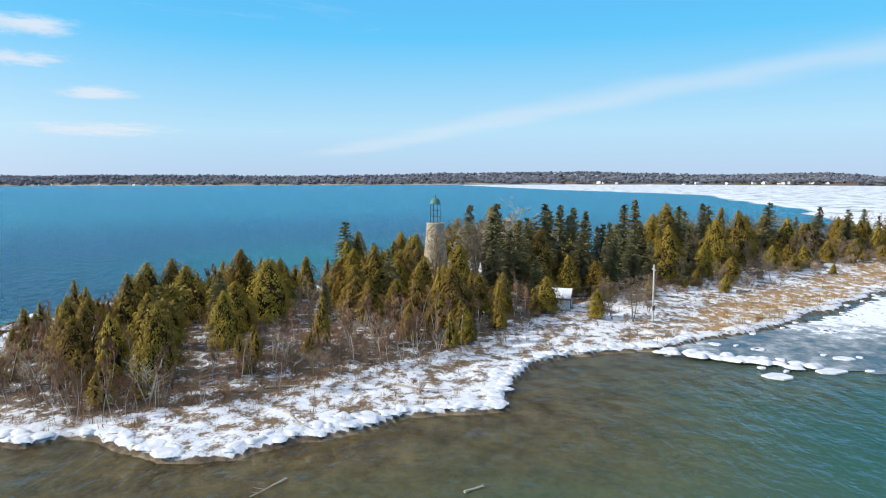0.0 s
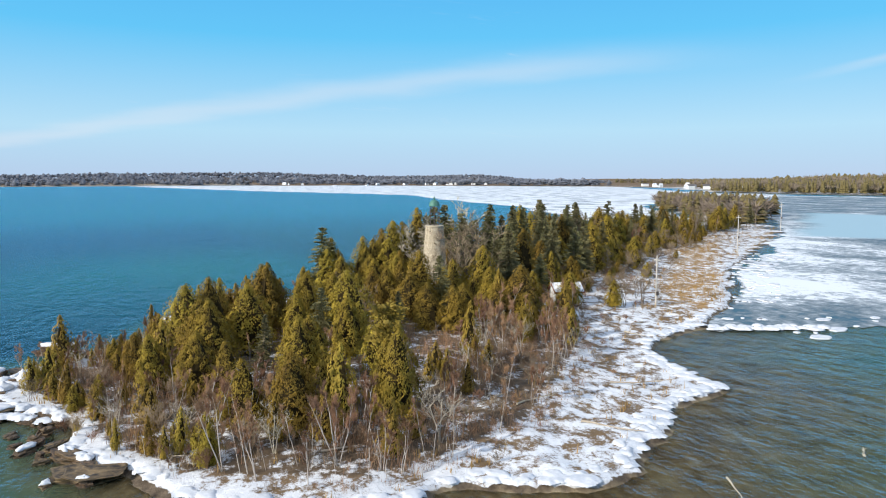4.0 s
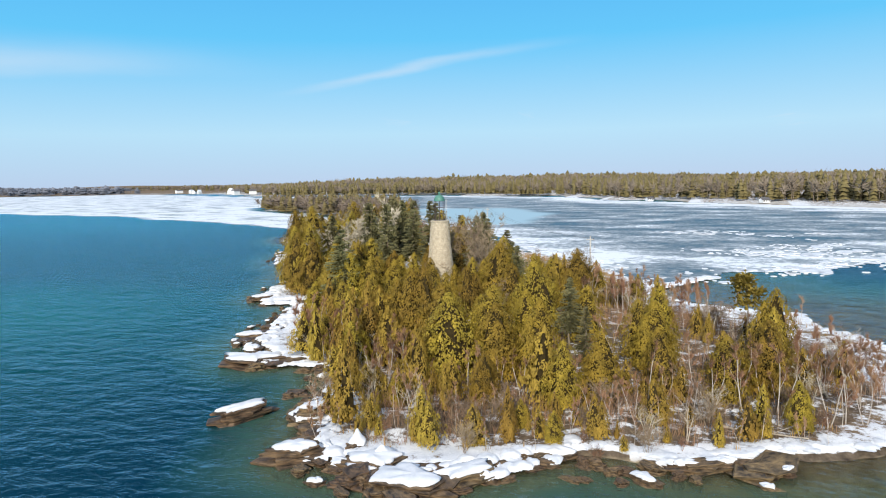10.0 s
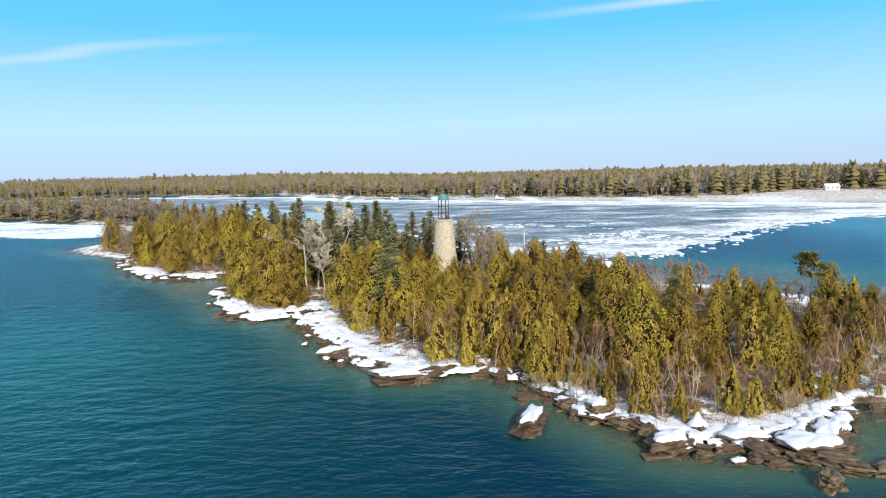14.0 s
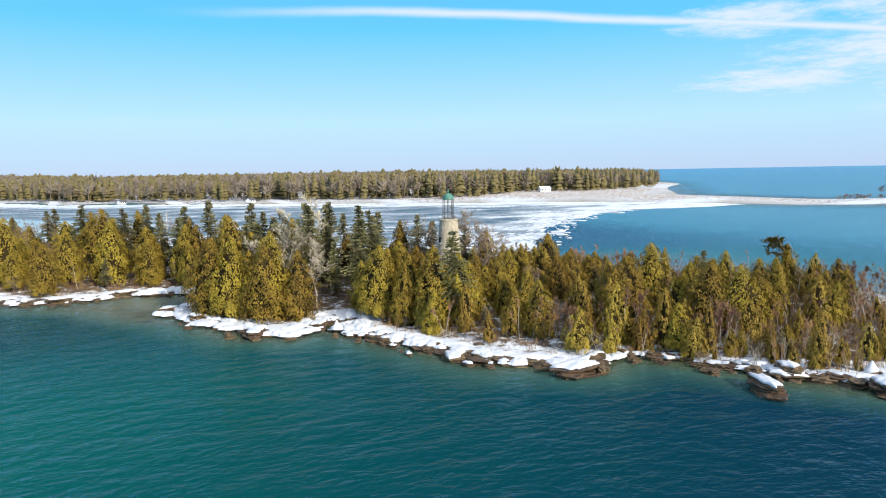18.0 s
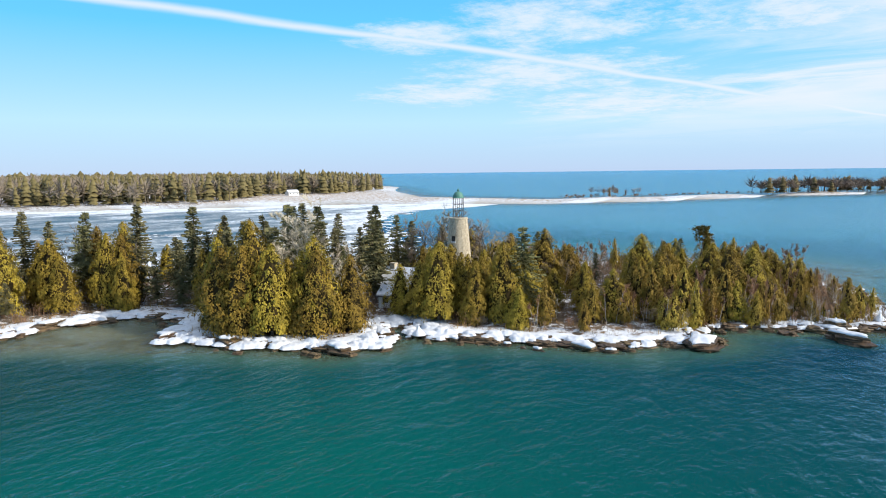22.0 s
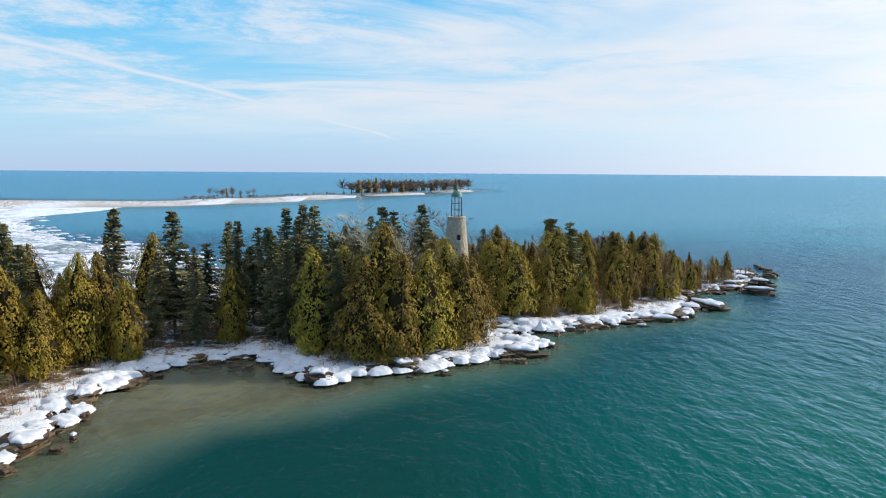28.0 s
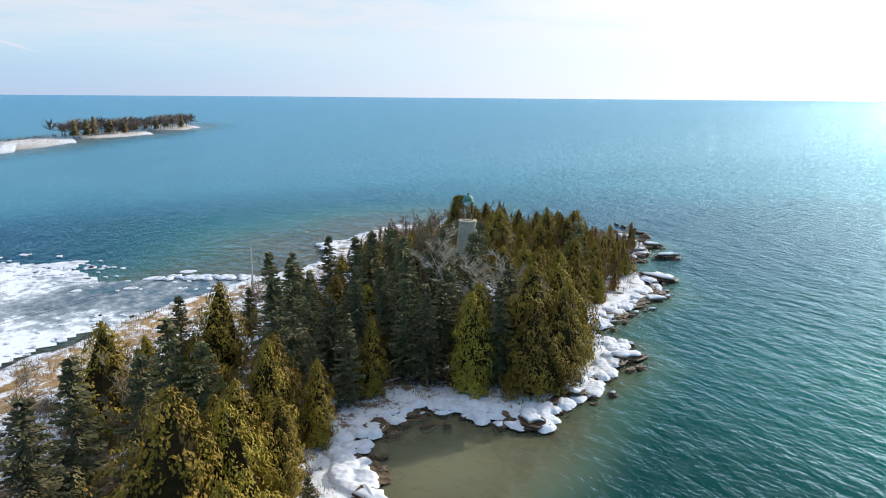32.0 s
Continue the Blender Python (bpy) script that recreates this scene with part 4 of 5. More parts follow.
# an open stretch of brush and fallen trunks on the east side
CLEARING = [(47, -24.5), (36, -25), (29, -20.5), (23, -17), (18, -14.5), (20, -10), (26, -6), (33, -3), (42, -5), (51, -12), (53, -20)]
CLEAR = [(0, 0, 3.6), (-9, 4.2, 4.4), (10.3, 17.8, 4.2), (17.3, 29.8, 2.5), (-19, 2, 4.6), (-14.5, 3, 3.4)]
rng = random.Random(21)
tries, count = 0, 0
while tries < 22000 and count < 640:
    tries += 1
    x, y = rng.uniform(-108, 56), rng.uniform(-56, 196)
    d = float(inside_distance(np.array([x]), np.array([y]), FOREST)[0])
    if d < 0:
        continue
    if any((x - a) ** 2 + (y - b) ** 2 < r * r for a, b, r in CLEAR):
        continue
    north, south_east = y > 45, x - 0.35 * y > 34
    gap = 4.0 if north else 4.7
    if d < 6 and (y < -16 or x > 14):
        gap = 2.3
    elif south_east:
        gap = 4.4
    if any((x - a) ** 2 + (y - b) ** 2 < ((gap + g) / 2) ** 2 for a, b, g in planted):
        continue
    if float(inside_distance(np.array([x]), np.array([y]), CLEARING)[0]) > 0:
        if rng.random() < 0.3:
            shrub.plant(x, y, ground_z(x, y), rng.uniform(1.4, 3.4), rng)
            planted.append((x, y, gap))
        continue
    planted.append((x, y, gap))
    count += 1
    z = ground_z(x, y)
    knoll = math.exp(-((x + 16) ** 2 + (y - 20) ** 2) / 900)
    tall = 7.4 + 1.6 * knoll + 1.0 * step(y, 40, 60) + rng.uniform(-3.0, 1.9)
    along, across = x * SUN_WAY.x + y * SUN_WAY.y, abs(x * SUN_WAY.y - y * SUN_WAY.x)
    if 0 < along < 15 and across < 4:
        tall = min(tall, 3.2 + along * 0.35)
    pick = rng.random()
    rim = (d < 6 and y < -16) or (d < 5 and x > 14)
    if rim or (south_east and pick < 0.15):
        low = 0.65 if y < -40 else 1.0
        if pick < 0.44:
            birch.plant(x, y, z, rng.uniform(4.2, 6.8) * low, rng)
        elif pick < (0.6 if x > 18 and d < 7 else 0.52):
            shrub.plant(x, y, z, rng.uniform(2.0, 3.6), rng)
        elif pick < 0.92:
            (young if rng.random() < 0.6 else cedar).plant(x, y, z, rng.uniform(4.0, 7.4) * low, rng, rng.uniform(0.85, 1.15))
        else:
            dead.plant(x, y, z, rng.uniform(4.5, 7), rng)
    elif pick < (0.46 if x < -8 and y > 2 else 0.74 if y < 5 else 0.62 if y < 40 else 0.4):
        (fine_cedar if x < -8 and y < 75 else cedar).plant(x, y, z, tall, rng, rng.uniform(0.95, 1.28))
    elif pick < (0.54 if north else 0.76 + 0.12 * knoll if y > -8 else 0.82):
        spruce.plant(x, y, z, tall + (rng.uniform(0.3, 2.4) if y > -8 else rng.uniform(-1.5, 0.2)), rng, rng.uniform(0.9, 1.15))
    elif pick < 0.92:
        hardwood.plant(x, y, z, tall + rng.uniform(-0.8, 1.4), rng)
    elif pick < 0.96:
        birch.plant(x, y, z, rng.uniform(5, 8), rng)
    else:
        dead.plant(x, y, z, rng.uniform(4, 7), rng)

# the brushy rim of thin birches and young cedars along the south and east edge of the wood
for x, y, tall in ((50.6, -24.2, 8.6), (39.5, -16, 6.8), (41.6, -14.4, 5.2), (47.5, -36, 6.4), (30.5, -9, 6.2), (33.5, -6, 7.4), (24.5, -4, 6.5)):
    dead.plant(x, y, ground_z(x, y), tall, rng, 1.0)
rng = random.Random(44)
thin, tries, count = [], 0, 0
while tries < 9000 and count < 380:
    tries += 1
    x, y = rng.uniform(-4, 58), rng.uniform(-56, 6)
    d = float(inside_distance(np.array([x]), np.array([y]), FOREST)[0])
    if d < -1.5 or d > 11 or (x < 6 and y > -26) or (float(inside_distance(np.array([x]), np.array([y]), CLEARING)[0]) > 0 and rng.random() < 0.75) or any((x - a) ** 2 + (y - b) ** 2 < 1.5 for a, b in thin):
        continue
    thin.append((x, y))
    count += 1
    z, pick = ground_z(x, y), rng.random()
    if x > 24 and y > -40 and d < 5:
        if pick > 0.55:
            continue
        pick *= 1.1
    low = 0.65 if y < -42 else 1.0
    if pick < 0.5:
        birch.plant(x, y, z, rng.uniform(3.4, 6.6) * low, rng, rng.uniform(0.8, 1.1))
    elif pick < 0.66:
        shrub.plant(x, y, z, rng.uniform(1.6, 3.2), rng)
    elif pick < 0.96:
        young.plant(x, y, z, rng.uniform(2.6, 5.6) * low, rng, rng.uniform(0.75, 1.1))
    else:
        dead.plant(x, y, z, rng.uniform(4, 6), rng)

# low brush and a few bare trees between the wood and the meadow on the neck
rng = random.Random(61)
count = 0
while count < 190:
    y = rng.uniform(12, 150)
    x = -0.72 * y + 24 + rng.uniform(-6, 3) + max(0.0, rng.gauss(0, 5))
    n = float(land_distance(np.array([x]), np.array([y]))[0][0])
    d = float(inside_distance(np.array([x]), np.array([y]), FOREST)[0])
    if n < 3 or d > 2 or any((x - a) ** 2 + (y - b) ** 2 < r * r for a, b, r in CLEAR):
        continue
    count += 1
    if rng.random() < 0.62:
        shrub.plant(x, y, ground_z(x, y), rng.uniform(1.2, 3.0), rng, rng.uniform(0.92, 1.22))
    elif rng.random() < 0.6:
        hardwood.plant(x, y, ground_z(x, y), rng.uniform(4.5, 8), rng)
    else:
        cedar.plant(x, y, ground_z(x, y), rng.uniform(2.5, 5.5), rng, 1.2)


# ---- lighthouse ----
def lathe(profile, sides=28):
    s = Shape()
    n = len(profile)
    pts = [(r * math.cos(2 * math.pi * c / sides), r * math.sin(2 * math.pi * c / sides), z) for r, z in profile for c in range(sides)]
    fs = [(k * sides + c, k * sides + (c + 1) % sides, (k + 1) * sides + (c + 1) % sides, (k + 1) * sides + c) for k in range(n - 1) for c in range(sides)]
    s.add(pts, fs)
    return s


def lighthouse():
    rng = random.Random(5)
    base, top = 1.5, 13.15
    root = tagged(new("lighthouse"), "old round fieldstone lighthouse with an open iron lantern and green dome", "lighthouse")
    root.location = (0, 0, base)

    def radius(z):
        return 2.35 - (2.35 - 1.36) * z / (top - base)

    tall = top - base
    shell = lathe([(radius(-0.6) - 0.02, -0.6), (radius(0) - 0.02, 0), (radius(tall) - 0.02, tall), (radius(tall) - 0.5, tall), (0.0, tall - 0.01)], 40)
    tower = part("tower", shell.mesh("tower", MORTAR), root)
    stones = Shape()
    z = -0.4
    while z < tall - 0.1:
        h = min(rng.uniform(0.22, 0.4), tall - z)
        a, r = rng.uniform(0, 1), radius(z + h / 2)
        end = a + 2 * math.pi
        while a < end - 0.05:
            w = min(rng.uniform(0.28, 0.7) / r, end - a)
            ins, g = rng.uniform(0.02, 0.055), 0.02
            pts = []
            for rr, sh in ((r - 0.06, 0.0), (r + ins, 0.03)):
                for aa, zz in ((a + g / r + sh / r, z + g + sh * 0.6), (a + w - g / r - sh / r, z + g + sh * 0.6), (a + w - g / r - sh / r, z + h - g - sh * 0.6), (a + g / r + sh / r, z + h - g - sh * 0.6)):
                    k = rr - 0.085 * (zz - z - h / 2)
                    pts.append((k * math.cos(aa), k * math.sin(aa), zz))
            stones.add(pts, [(4, 5, 6, 7), (0, 1, 5, 4), (1, 2, 6, 5), (2, 3, 7, 6), (3, 0, 4, 7)])
            a += w
        z += h
    st = part("stonework", stones.mesh("stonework", STONE), tower)
    st["kind"] = "stuff"
    for az, zz in ((3.25, 8.3),):
        w = Shape()
        r = radius(zz)
        w.box(r - 0.12, -0.28, zz, r + 0.06, 0.28, zz + 0.85)
        win = part("window", w.mesh("window", DARK_GLASS), tower)
        win.rotation_euler = (0, 0, az)
        s = Shape()
        s.box(r - 0.1, -0.38, zz - 0.14, r + 0.16, 0.38, zz - 0.004)
        part("sill", s.mesh("sill", SNOW), win)
    door = Shape()
    door.box(radius(0.2) - 0.16, -0.5, 0.05, radius(1) + 0.06, 0.5, 2.1)
    d = part("door", door.mesh("door", IRON), tower)
    d.rotation_euler = (0, 0, 2.0)
    part("coping", lathe([(1.30, tall), (1.47, tall + 0.004), (1.47, tall + 0.17), (1.34, tall + 0.2), (0.0, tall + 0.2)], 32).mesh("coping", STONE), root, "dark weathered stone coping")
    cage = new("lantern")
    cage.parent = root
    cage.location = (0, 0, tall + 0.2)
    for k in range(8):
        a = 2 * math.pi * (k + 0.5) / 8
        p = Shape()
        p.tube((math.cos(a) * 0.86, math.sin(a) * 0.86, -0.02), (math.cos(a) * 0.80, math.sin(a) * 0.80, 3.02), 0.045, 0.04, 6)
        part("post", p.mesh("post", IRON), cage)
    for zz in (0.06, 1.0, 2.0, 2.98):
        p = Shape()
        p = lathe([(0.80, zz - 0.025), (0.86, zz - 0.025), (0.86, zz + 0.025), (0.80, zz + 0.025), (0.80, zz - 0.025)], 24)
        part("ring", p.mesh("ring", IRON), cage)
    dome = [(0.84 * math.cos(t) ** 0.9 if t < 1.5 else 0.02, 3.02 + 0.95 * math.sin(t)) for t in [k * 1.57 / 9 for k in range(10)]]
    part("dome", lathe([(0.74, 2.96), (0.90, 2.98), (0.90, 3.04)] + dome, 24).mesh("dome", COPPER, True), cage, "green weathered copper dome")
    fin = [(0.02, 3.9), (0.13, 3.95), (0.10, 4.03), (0.17, 4.12), (0.19, 4.2), (0.15, 4.3), (0.05, 4.37), (0.02, 4.6)]
    part("finial", lathe(fin, 12).mesh("finial", COPPER, True), cage)
    return root


lighthouse()


# ---- buildings ----
def cottage(name, label, x, y, turn, wide, deep, eave, ridge, wall_mat, roof_mat, snow=0.12, chimney=None, windows=2, group=""):
    z = ground_z(x, y)
    root = tagged(new(name), label, "house" if wide > 4.5 else "shed", group)
    root.matrix_basis = pose(x, y, z - 0.1, 0, 0, turn)
    hw, hd, t = wide / 2, deep / 2, 0.16
    s = Shape()
    s.box(-hw, -hd, 0, hw, -hd + t, eave), s.box(-hw, hd - t, 0, hw, hd, eave)
    for sx in (-1, 1):
        a, b = (hw - t) * sx, hw * sx
        prof = [(-hd, 0), (hd, 0), (hd, eave), (0, ridge), (-hd, eave)]
        pts = [(a, p, q) for p, q in prof] + [(b, p, q) for p, q in prof]
        s.add(pts, [(0, 1, 2, 3, 4), (9, 8, 7, 6, 5)] + [(i, (i + 1) % 5, 5 + (i + 1) % 5, 5 + i) for i in range(5)])
    wall = part("wall", s.mesh("wall", wall_mat), root)
    over, th = 0.35, 0.14
    rise = (ridge - eave) / hd
    for sy in (-1, 1):
        for nm, mat, off, thick, cut in (("roof", roof_mat, 0.02, th, 0.0), ("snow_cover", SNOW, 0.02 + th + 0.004, snow, 0.12)):
            if nm == "snow_cover" and not snow:
                continue
            y1, x1 = hd + over - cut, hw + over - cut
            r = Shape()
            pts = []
            for zz in (off, off + thick):
                for px, py in ((-x1, 0.0), (x1, 0.0), (x1, y1), (-x1, y1)):
                    pts.append((px, sy * py, ridge - rise * py + zz))
            r.add(pts, [(0, 1, 2, 3), (7, 6, 5, 4), (0, 4, 5, 1), (1, 5, 6, 2), (2, 6, 7, 3), (3, 7, 4, 0)])
            part(nm, r.mesh(nm, mat), root)
    for k in range(windows):
        px = -hw + wide * (k + 0.5) / windows
        for sy in (-1, 1):
            g = Shape()
            g.box(px - 0.42, sy * hd - 0.03, eave * 0.4, px + 0.42, sy * hd + 0.03, eave * 0.4 + 1.0)
            win = part("window", g.mesh("window", DARK_GLASS), wall)
            f = Shape()
            for x0, z0, x1, z1 in ((-0.5, -0.08, 0.5, 0.0), (-0.5, 1.0, 0.5, 1.08), (-0.5, 0.0, -0.42, 1.0), (0.42, 0.0, 0.5, 1.0)):
                f.box(px + x0, sy * hd - 0.05, eave * 0.4 + z0, px + x1, sy * hd + 0.05, eave * 0.4 + z1)
            part("window_frame", f.mesh("window_frame", WHITE_PAINT), win)
    dr = Shape()
    dr.box(hw - 0.02, -0.48, 0.1, hw + 0.05, 0.48, min(2.1, eave))
    part("door", dr.mesh("door", DARK_ROOF), wall)
    if chimney:
        c = Shape()
        c.box(chimney - 0.4, -0.4, eave, chimney + 0.4, 0.4, ridge + 0.7)
        c.box(chimney - 0.48, -0.48, ridge + 0.7, chimney + 0.48, 0.48, ridge + 0.85)
        part("chimney", c.mesh("chimney", STONE), root, "fieldstone chimney")
    return root


keepers_house = cottage("keepers_house", "snow-roofed white keeper's house beside the stone lighthouse", -7.8, 4.2, 95, 6.4, 5.0, 2.2, 4.4, WHITE_PAINT, DARK_ROOF, 0.16, 2.2)
# its lower west wing under the same snow
wing = cottage("wing", "low wing of the keeper's house", -12.0, 2.6, 105, 4.2, 3.4, 1.8, 2.9, WHITE_PAINT, DARK_ROOF, 0.16, None)
shift = keepers_house.matrix_basis.inverted() @ wing.matrix_basis
for child in list(wing.children):
    child.parent = keepers_house
    child.matrix_basis = shift @ child.matrix_basis
bpy.data.objects.remove(wing)
cottage("shed", "small weathered white shed with a rusty shingle roof", 10.3, 17.8, 72, 4.2, 3.2, 1.7, 2.7, WHITE_PAINT, RED_ROOF, 0.1, None, 1)

SHORE_HOUSES = [(163, 418, 30, 8, 6, 2.6, 6.5, 1), (199.8, 371, -20, 8, 7, 2.2, 7.5, 1), (283, 350, -15, 9, 6, 2.4, 4.2, 1),
                (60, 398, 40, 6, 4, 2.0, 3.4, 0), (-20, 462, 35, 5, 4, 2.0, 3.2, 0)]
for hx, hy, turn, w, dp, ev, rd, sn in SHORE_HOUSES:
    cottage("cottage", "white lakeside cottage among the mainland trees", hx, hy, turn, w, dp, ev, rd, WHITE_PAINT, DARK_ROOF, 0.15 * sn, None, 3, "mainland cottages")
rng = random.Random(55)
for k in range(46):
    u = rng.random()
    if k < 20:
        hx, hy = -2830 + rng.uniform(-60, -20), -1900 + 1900 * u
    elif k < 36:
        hx, hy = -2720 + 700 * u + rng.uniform(-40, 0), 560 + 640 * u + rng.uniform(30, 70)
    else:
        hx, hy = -1380 + 760 * u, 1310 - 520 * u + rng.uniform(20, 50)
    w = rng.uniform(9, 20)
    cottage("far_house", "pale house on the far shore of the lake", hx, hy, rng.uniform(0, 180), w, w * 0.6, rng.uniform(4, 7), rng.uniform(8, 12), WHITE_PAINT, DARK_ROOF, 0.2 if k % 2 else 0, None, 1, "far shore houses")


# ---- poles and wires ----
def utility_pole(x, y, top, arms=1):
    z = ground_z(x, y)
    root = tagged(new("utility_pole"), "pale weathered wooden utility pole on the snowy shore", "pole", "poles along the point")
    root.location = (x, y, z)
    s = Shape()
    s.tube((0, 0, -0.5), (0, 0, top - z), 0.16, 0.11, 10)
    part("shaft", s.mesh("shaft", POLE_WOOD), root)
    a = Shape()
    a.box(-0.7, -0.06, top - z - 0.75, 0.7, 0.06, top - z - 0.6)
    part("crossarm", a.mesh("crossarm", POLE_WOOD), root)
    for px in (-0.6, 0.6):
        i = lathe([(0.05, 0), (0.07, 0.05), (0.05, 0.1), (0.06, 0.16), (0.0, 0.18)], 8)
        ins = part("insulator", i.mesh("insulator", DARK_GLASS), root)
        ins.location = (px, 0, top - z - 0.598)
    b = Shape()
    b.box(0.13, -0.14, top - z - 6.2, 0.4, 0.14, top - z - 5.6)
    part("meter_box", b.mesh("meter_box", IRON), root)
    return root


POLES = [(17.3, 29.8, 8.7), (-29, 103.4, 11.0), (-78, 186, 11.5)]
for px, py, pz in POLES:
    utility_pole(px, py, pz)


def wire(a, b, sag):
    s = Shape()
    pts = [Vector(a).lerp(Vector(b), k / 14) - Vector((0, 0, sag * 4 * (k / 14) * (1 - k / 14))) for k in range(15)]
    for p, q in zip(pts, pts[1:]):
        s.tube(p, q, 0.02, 0.02, 3)
    ob = new("wire", s.mesh("wire", IRON))
    return tagged(ob, "thin dark overhead wire slung between wooden poles", "wire", "wires")


wire((17.3, 29.8, 7.6), (8.4, 18.4, 4.0), 0.5)
for (ax, ay, az), (bx, by, bz) in zip(POLES, POLES[1:]):
    for off in (-0.6, 0.6):
        wire((ax + off, ay, az - 0.42), (bx + off, by, bz - 0.42), 1.4)


# ---- rocks of the western and southern shore ----
def slab(seed, sides=10):
    """A ledge of broken limestone beds, and the snow that lies on its top bed."""
    rng = random.Random(seed)
    s, snow = Shape(), Shape()
    z, scale = -0.75, 0.98
    ring = []
    for bed in range(5):
        h = (0.74, 0.13, 0.17, 0.15, 0.14)[bed] * rng.uniform(0.8, 1.25)
        ox, oy = rng.uniform(-0.14, 0.14), rng.uniform(-0.14, 0.14)
        ring = []
        for k in range(sides):
            a = 2 * math.pi * k / sides + rng.uniform(-0.25, 0.25)
            r = scale * rng.uniform(0.55, 1.25)
            ring.append((ox + math.cos(a) * r, oy + math.sin(a) * r))
        tilt = rng.uniform(-0.04, 0.04)
        pts = []
        for w, up, rough in ((1.0, 0.0, 0.0), (1.03, 0.75, 0.04), (0.96, 1.0, 0.03), (0.55, 1.0, 0.09)):
            pts += [(px * w, py * w, z + h * up + tilt * px + rng.uniform(-rough, rough)) for px, py in ring]
        pts.append((0, 0, z + h + rng.uniform(-0.06, 0.1)))
        s.add(pts, [(3 * sides + k, 3 * sides + (k + 1) % sides, 4 * sides) for k in range(sides)] + [(j * sides + k, j * sides + (k + 1) % sides, (j + 1) * sides + (k + 1) % sides, (j + 1) * sides + k) for j in range(3) for k in range(sides)])
        z += h * 0.94
        scale *= rng.uniform(0.84, 1.04)
    fine = 3
    soft = []
    for k in range(sides):
        (ax, ay), (bx, by) = ring[k], ring[(k + 1) % sides]
        for f in range(fine):
            w = 1 + rng.uniform(-0.2, 0.06)
            soft.append(((ax + (bx - ax) * f / fine) * w, (ay + (by - ay) * f / fine) * w))
    n = len(soft)
    pts = []
    for r, zz in ((0.93, -0.02), (0.99, 0.10), (0.93, 0.21), (0.72, 0.28), (0.36, 0.32)):
        pts += [(px * r, py * r, zz * (1 + 0.25 * math.sin(5 * px + seed) * math.cos(4 * py)) + rng.uniform(-0.012, 0.012)) for px, py in soft]
    pts.append((0, 0, 0.33))
    snow.add(pts, [(j * n + k, j * n + (k + 1) % n, (j + 1) * n + (k + 1) % n, (j + 1) * n + k) for j in range(4) for k in range(n)]
             + [(4 * n + k, 4 * n + (k + 1) % n, 5 * n) for k in range(n)] + [tuple(range(n - 1, -1, -1))])
    return s, snow, z


ROCK_SHAPES = []
for k in range(12):
    sh, sn, top = slab(900 + k)
    ROCK_SHAPES.append((sh.mesh("ledge", ROCK), sn.mesh("snow_cap", SNOW, True), top))


def shore_rock(x, y, length, width, turn, rise=1.0, snow=True, pick=0, label="dark layered limestone ledge capped with a pillow of snow"):
    ledge, cap, top = ROCK_SHAPES[pick % len(ROCK_SHAPES)]
    root = tagged(new("shore_rock"), label if snow else "bare wet dark limestone rock at the waterline", "rock", "rocks along the shore")
    root.matrix_basis = pose(x, y, 0, 0, 0, turn)
    a = part("ledge", ledge, root)
    a.scale = (length / 2, width / 2, rise)
    if snow:
        b = part("snow_cap", cap, root)
        b.location, b.scale = (0, 0, top * rise - 0.02), (length / 2, width / 2, min(1.1, 0.42 + 0.13 * length))
    return root


BIG_ROCKS = [(4.4, -51.8, 5.6, 2.7, 68), (-6.0, -37.6, 7.5, 4.0, 25), (10.2, -50, 4.5, 3.2, 60), (19.2, -56.4, 6.5, 4.5, 30), (13.6, -57.2, 5.5, 3.0, 35), (23.6, -58.6, 5.0, 4.0, 10),
             (-14.3, -27, 5.5, 3.2, 60), (-38.8, 17.2, 4.5, 3.4, 20), (-36, 9, 3.6, 2.6, 80), (-31, -4, 5.0, 3.0, 60), (-44, 37, 4.2, 2.6, 10), (-54, 37, 5, 3.4, 170)]
rng = random.Random(77)
for k, (x, y, a, b, turn) in enumerate(BIG_ROCKS):
    shore_rock(x, y, a, b, turn, 1.6, True, k)
BARE_ROCKS = [(13.2, -55, 2.6, 1.8, 30), (15.2, -56.4, 3.2, 2.0, 20), (16.8, -54.6, 2.4, 1.6, 70), (19.4, -58.4, 3.6, 2.4, 120), (21.6, -59.6, 3.0, 2.2, 100), (23.8, -61.4, 3.4, 2.2, 130),
              (25.4, -66.2, 3.0, 1.8, 40), (28.8, -67.6, 2.4, 1.6, 10), (33, -68.4, 2.2, 1.4, 0), (21.4, -63.6, 3.2, 2.0, 60), (36.6, -69.4, 1.8, 1.2, 15), (26.2, -62.4, 2.6, 1.8, 20), (28.4, -62.2, 4.2, 2.8, 15), (5, -45, 3.0, 2.0, 10), (8.4, -47.6, 3.2, 2.2, 40), (-4.2, -39.4, 2.2, 1.4, 60), (11.6, -52.6, 3.4, 2.2, 150)]
for k, (x, y, a, b, turn) in enumerate(BARE_ROCKS):
    shore_rock(x, y, a, b, turn, 1.1, False, k + 5)
rim = [Vector(p) for p in WEST_SHORE[5:] + [(22, -58), (27, -54), (30, -50.5), (38, -51), (45, -47)]]
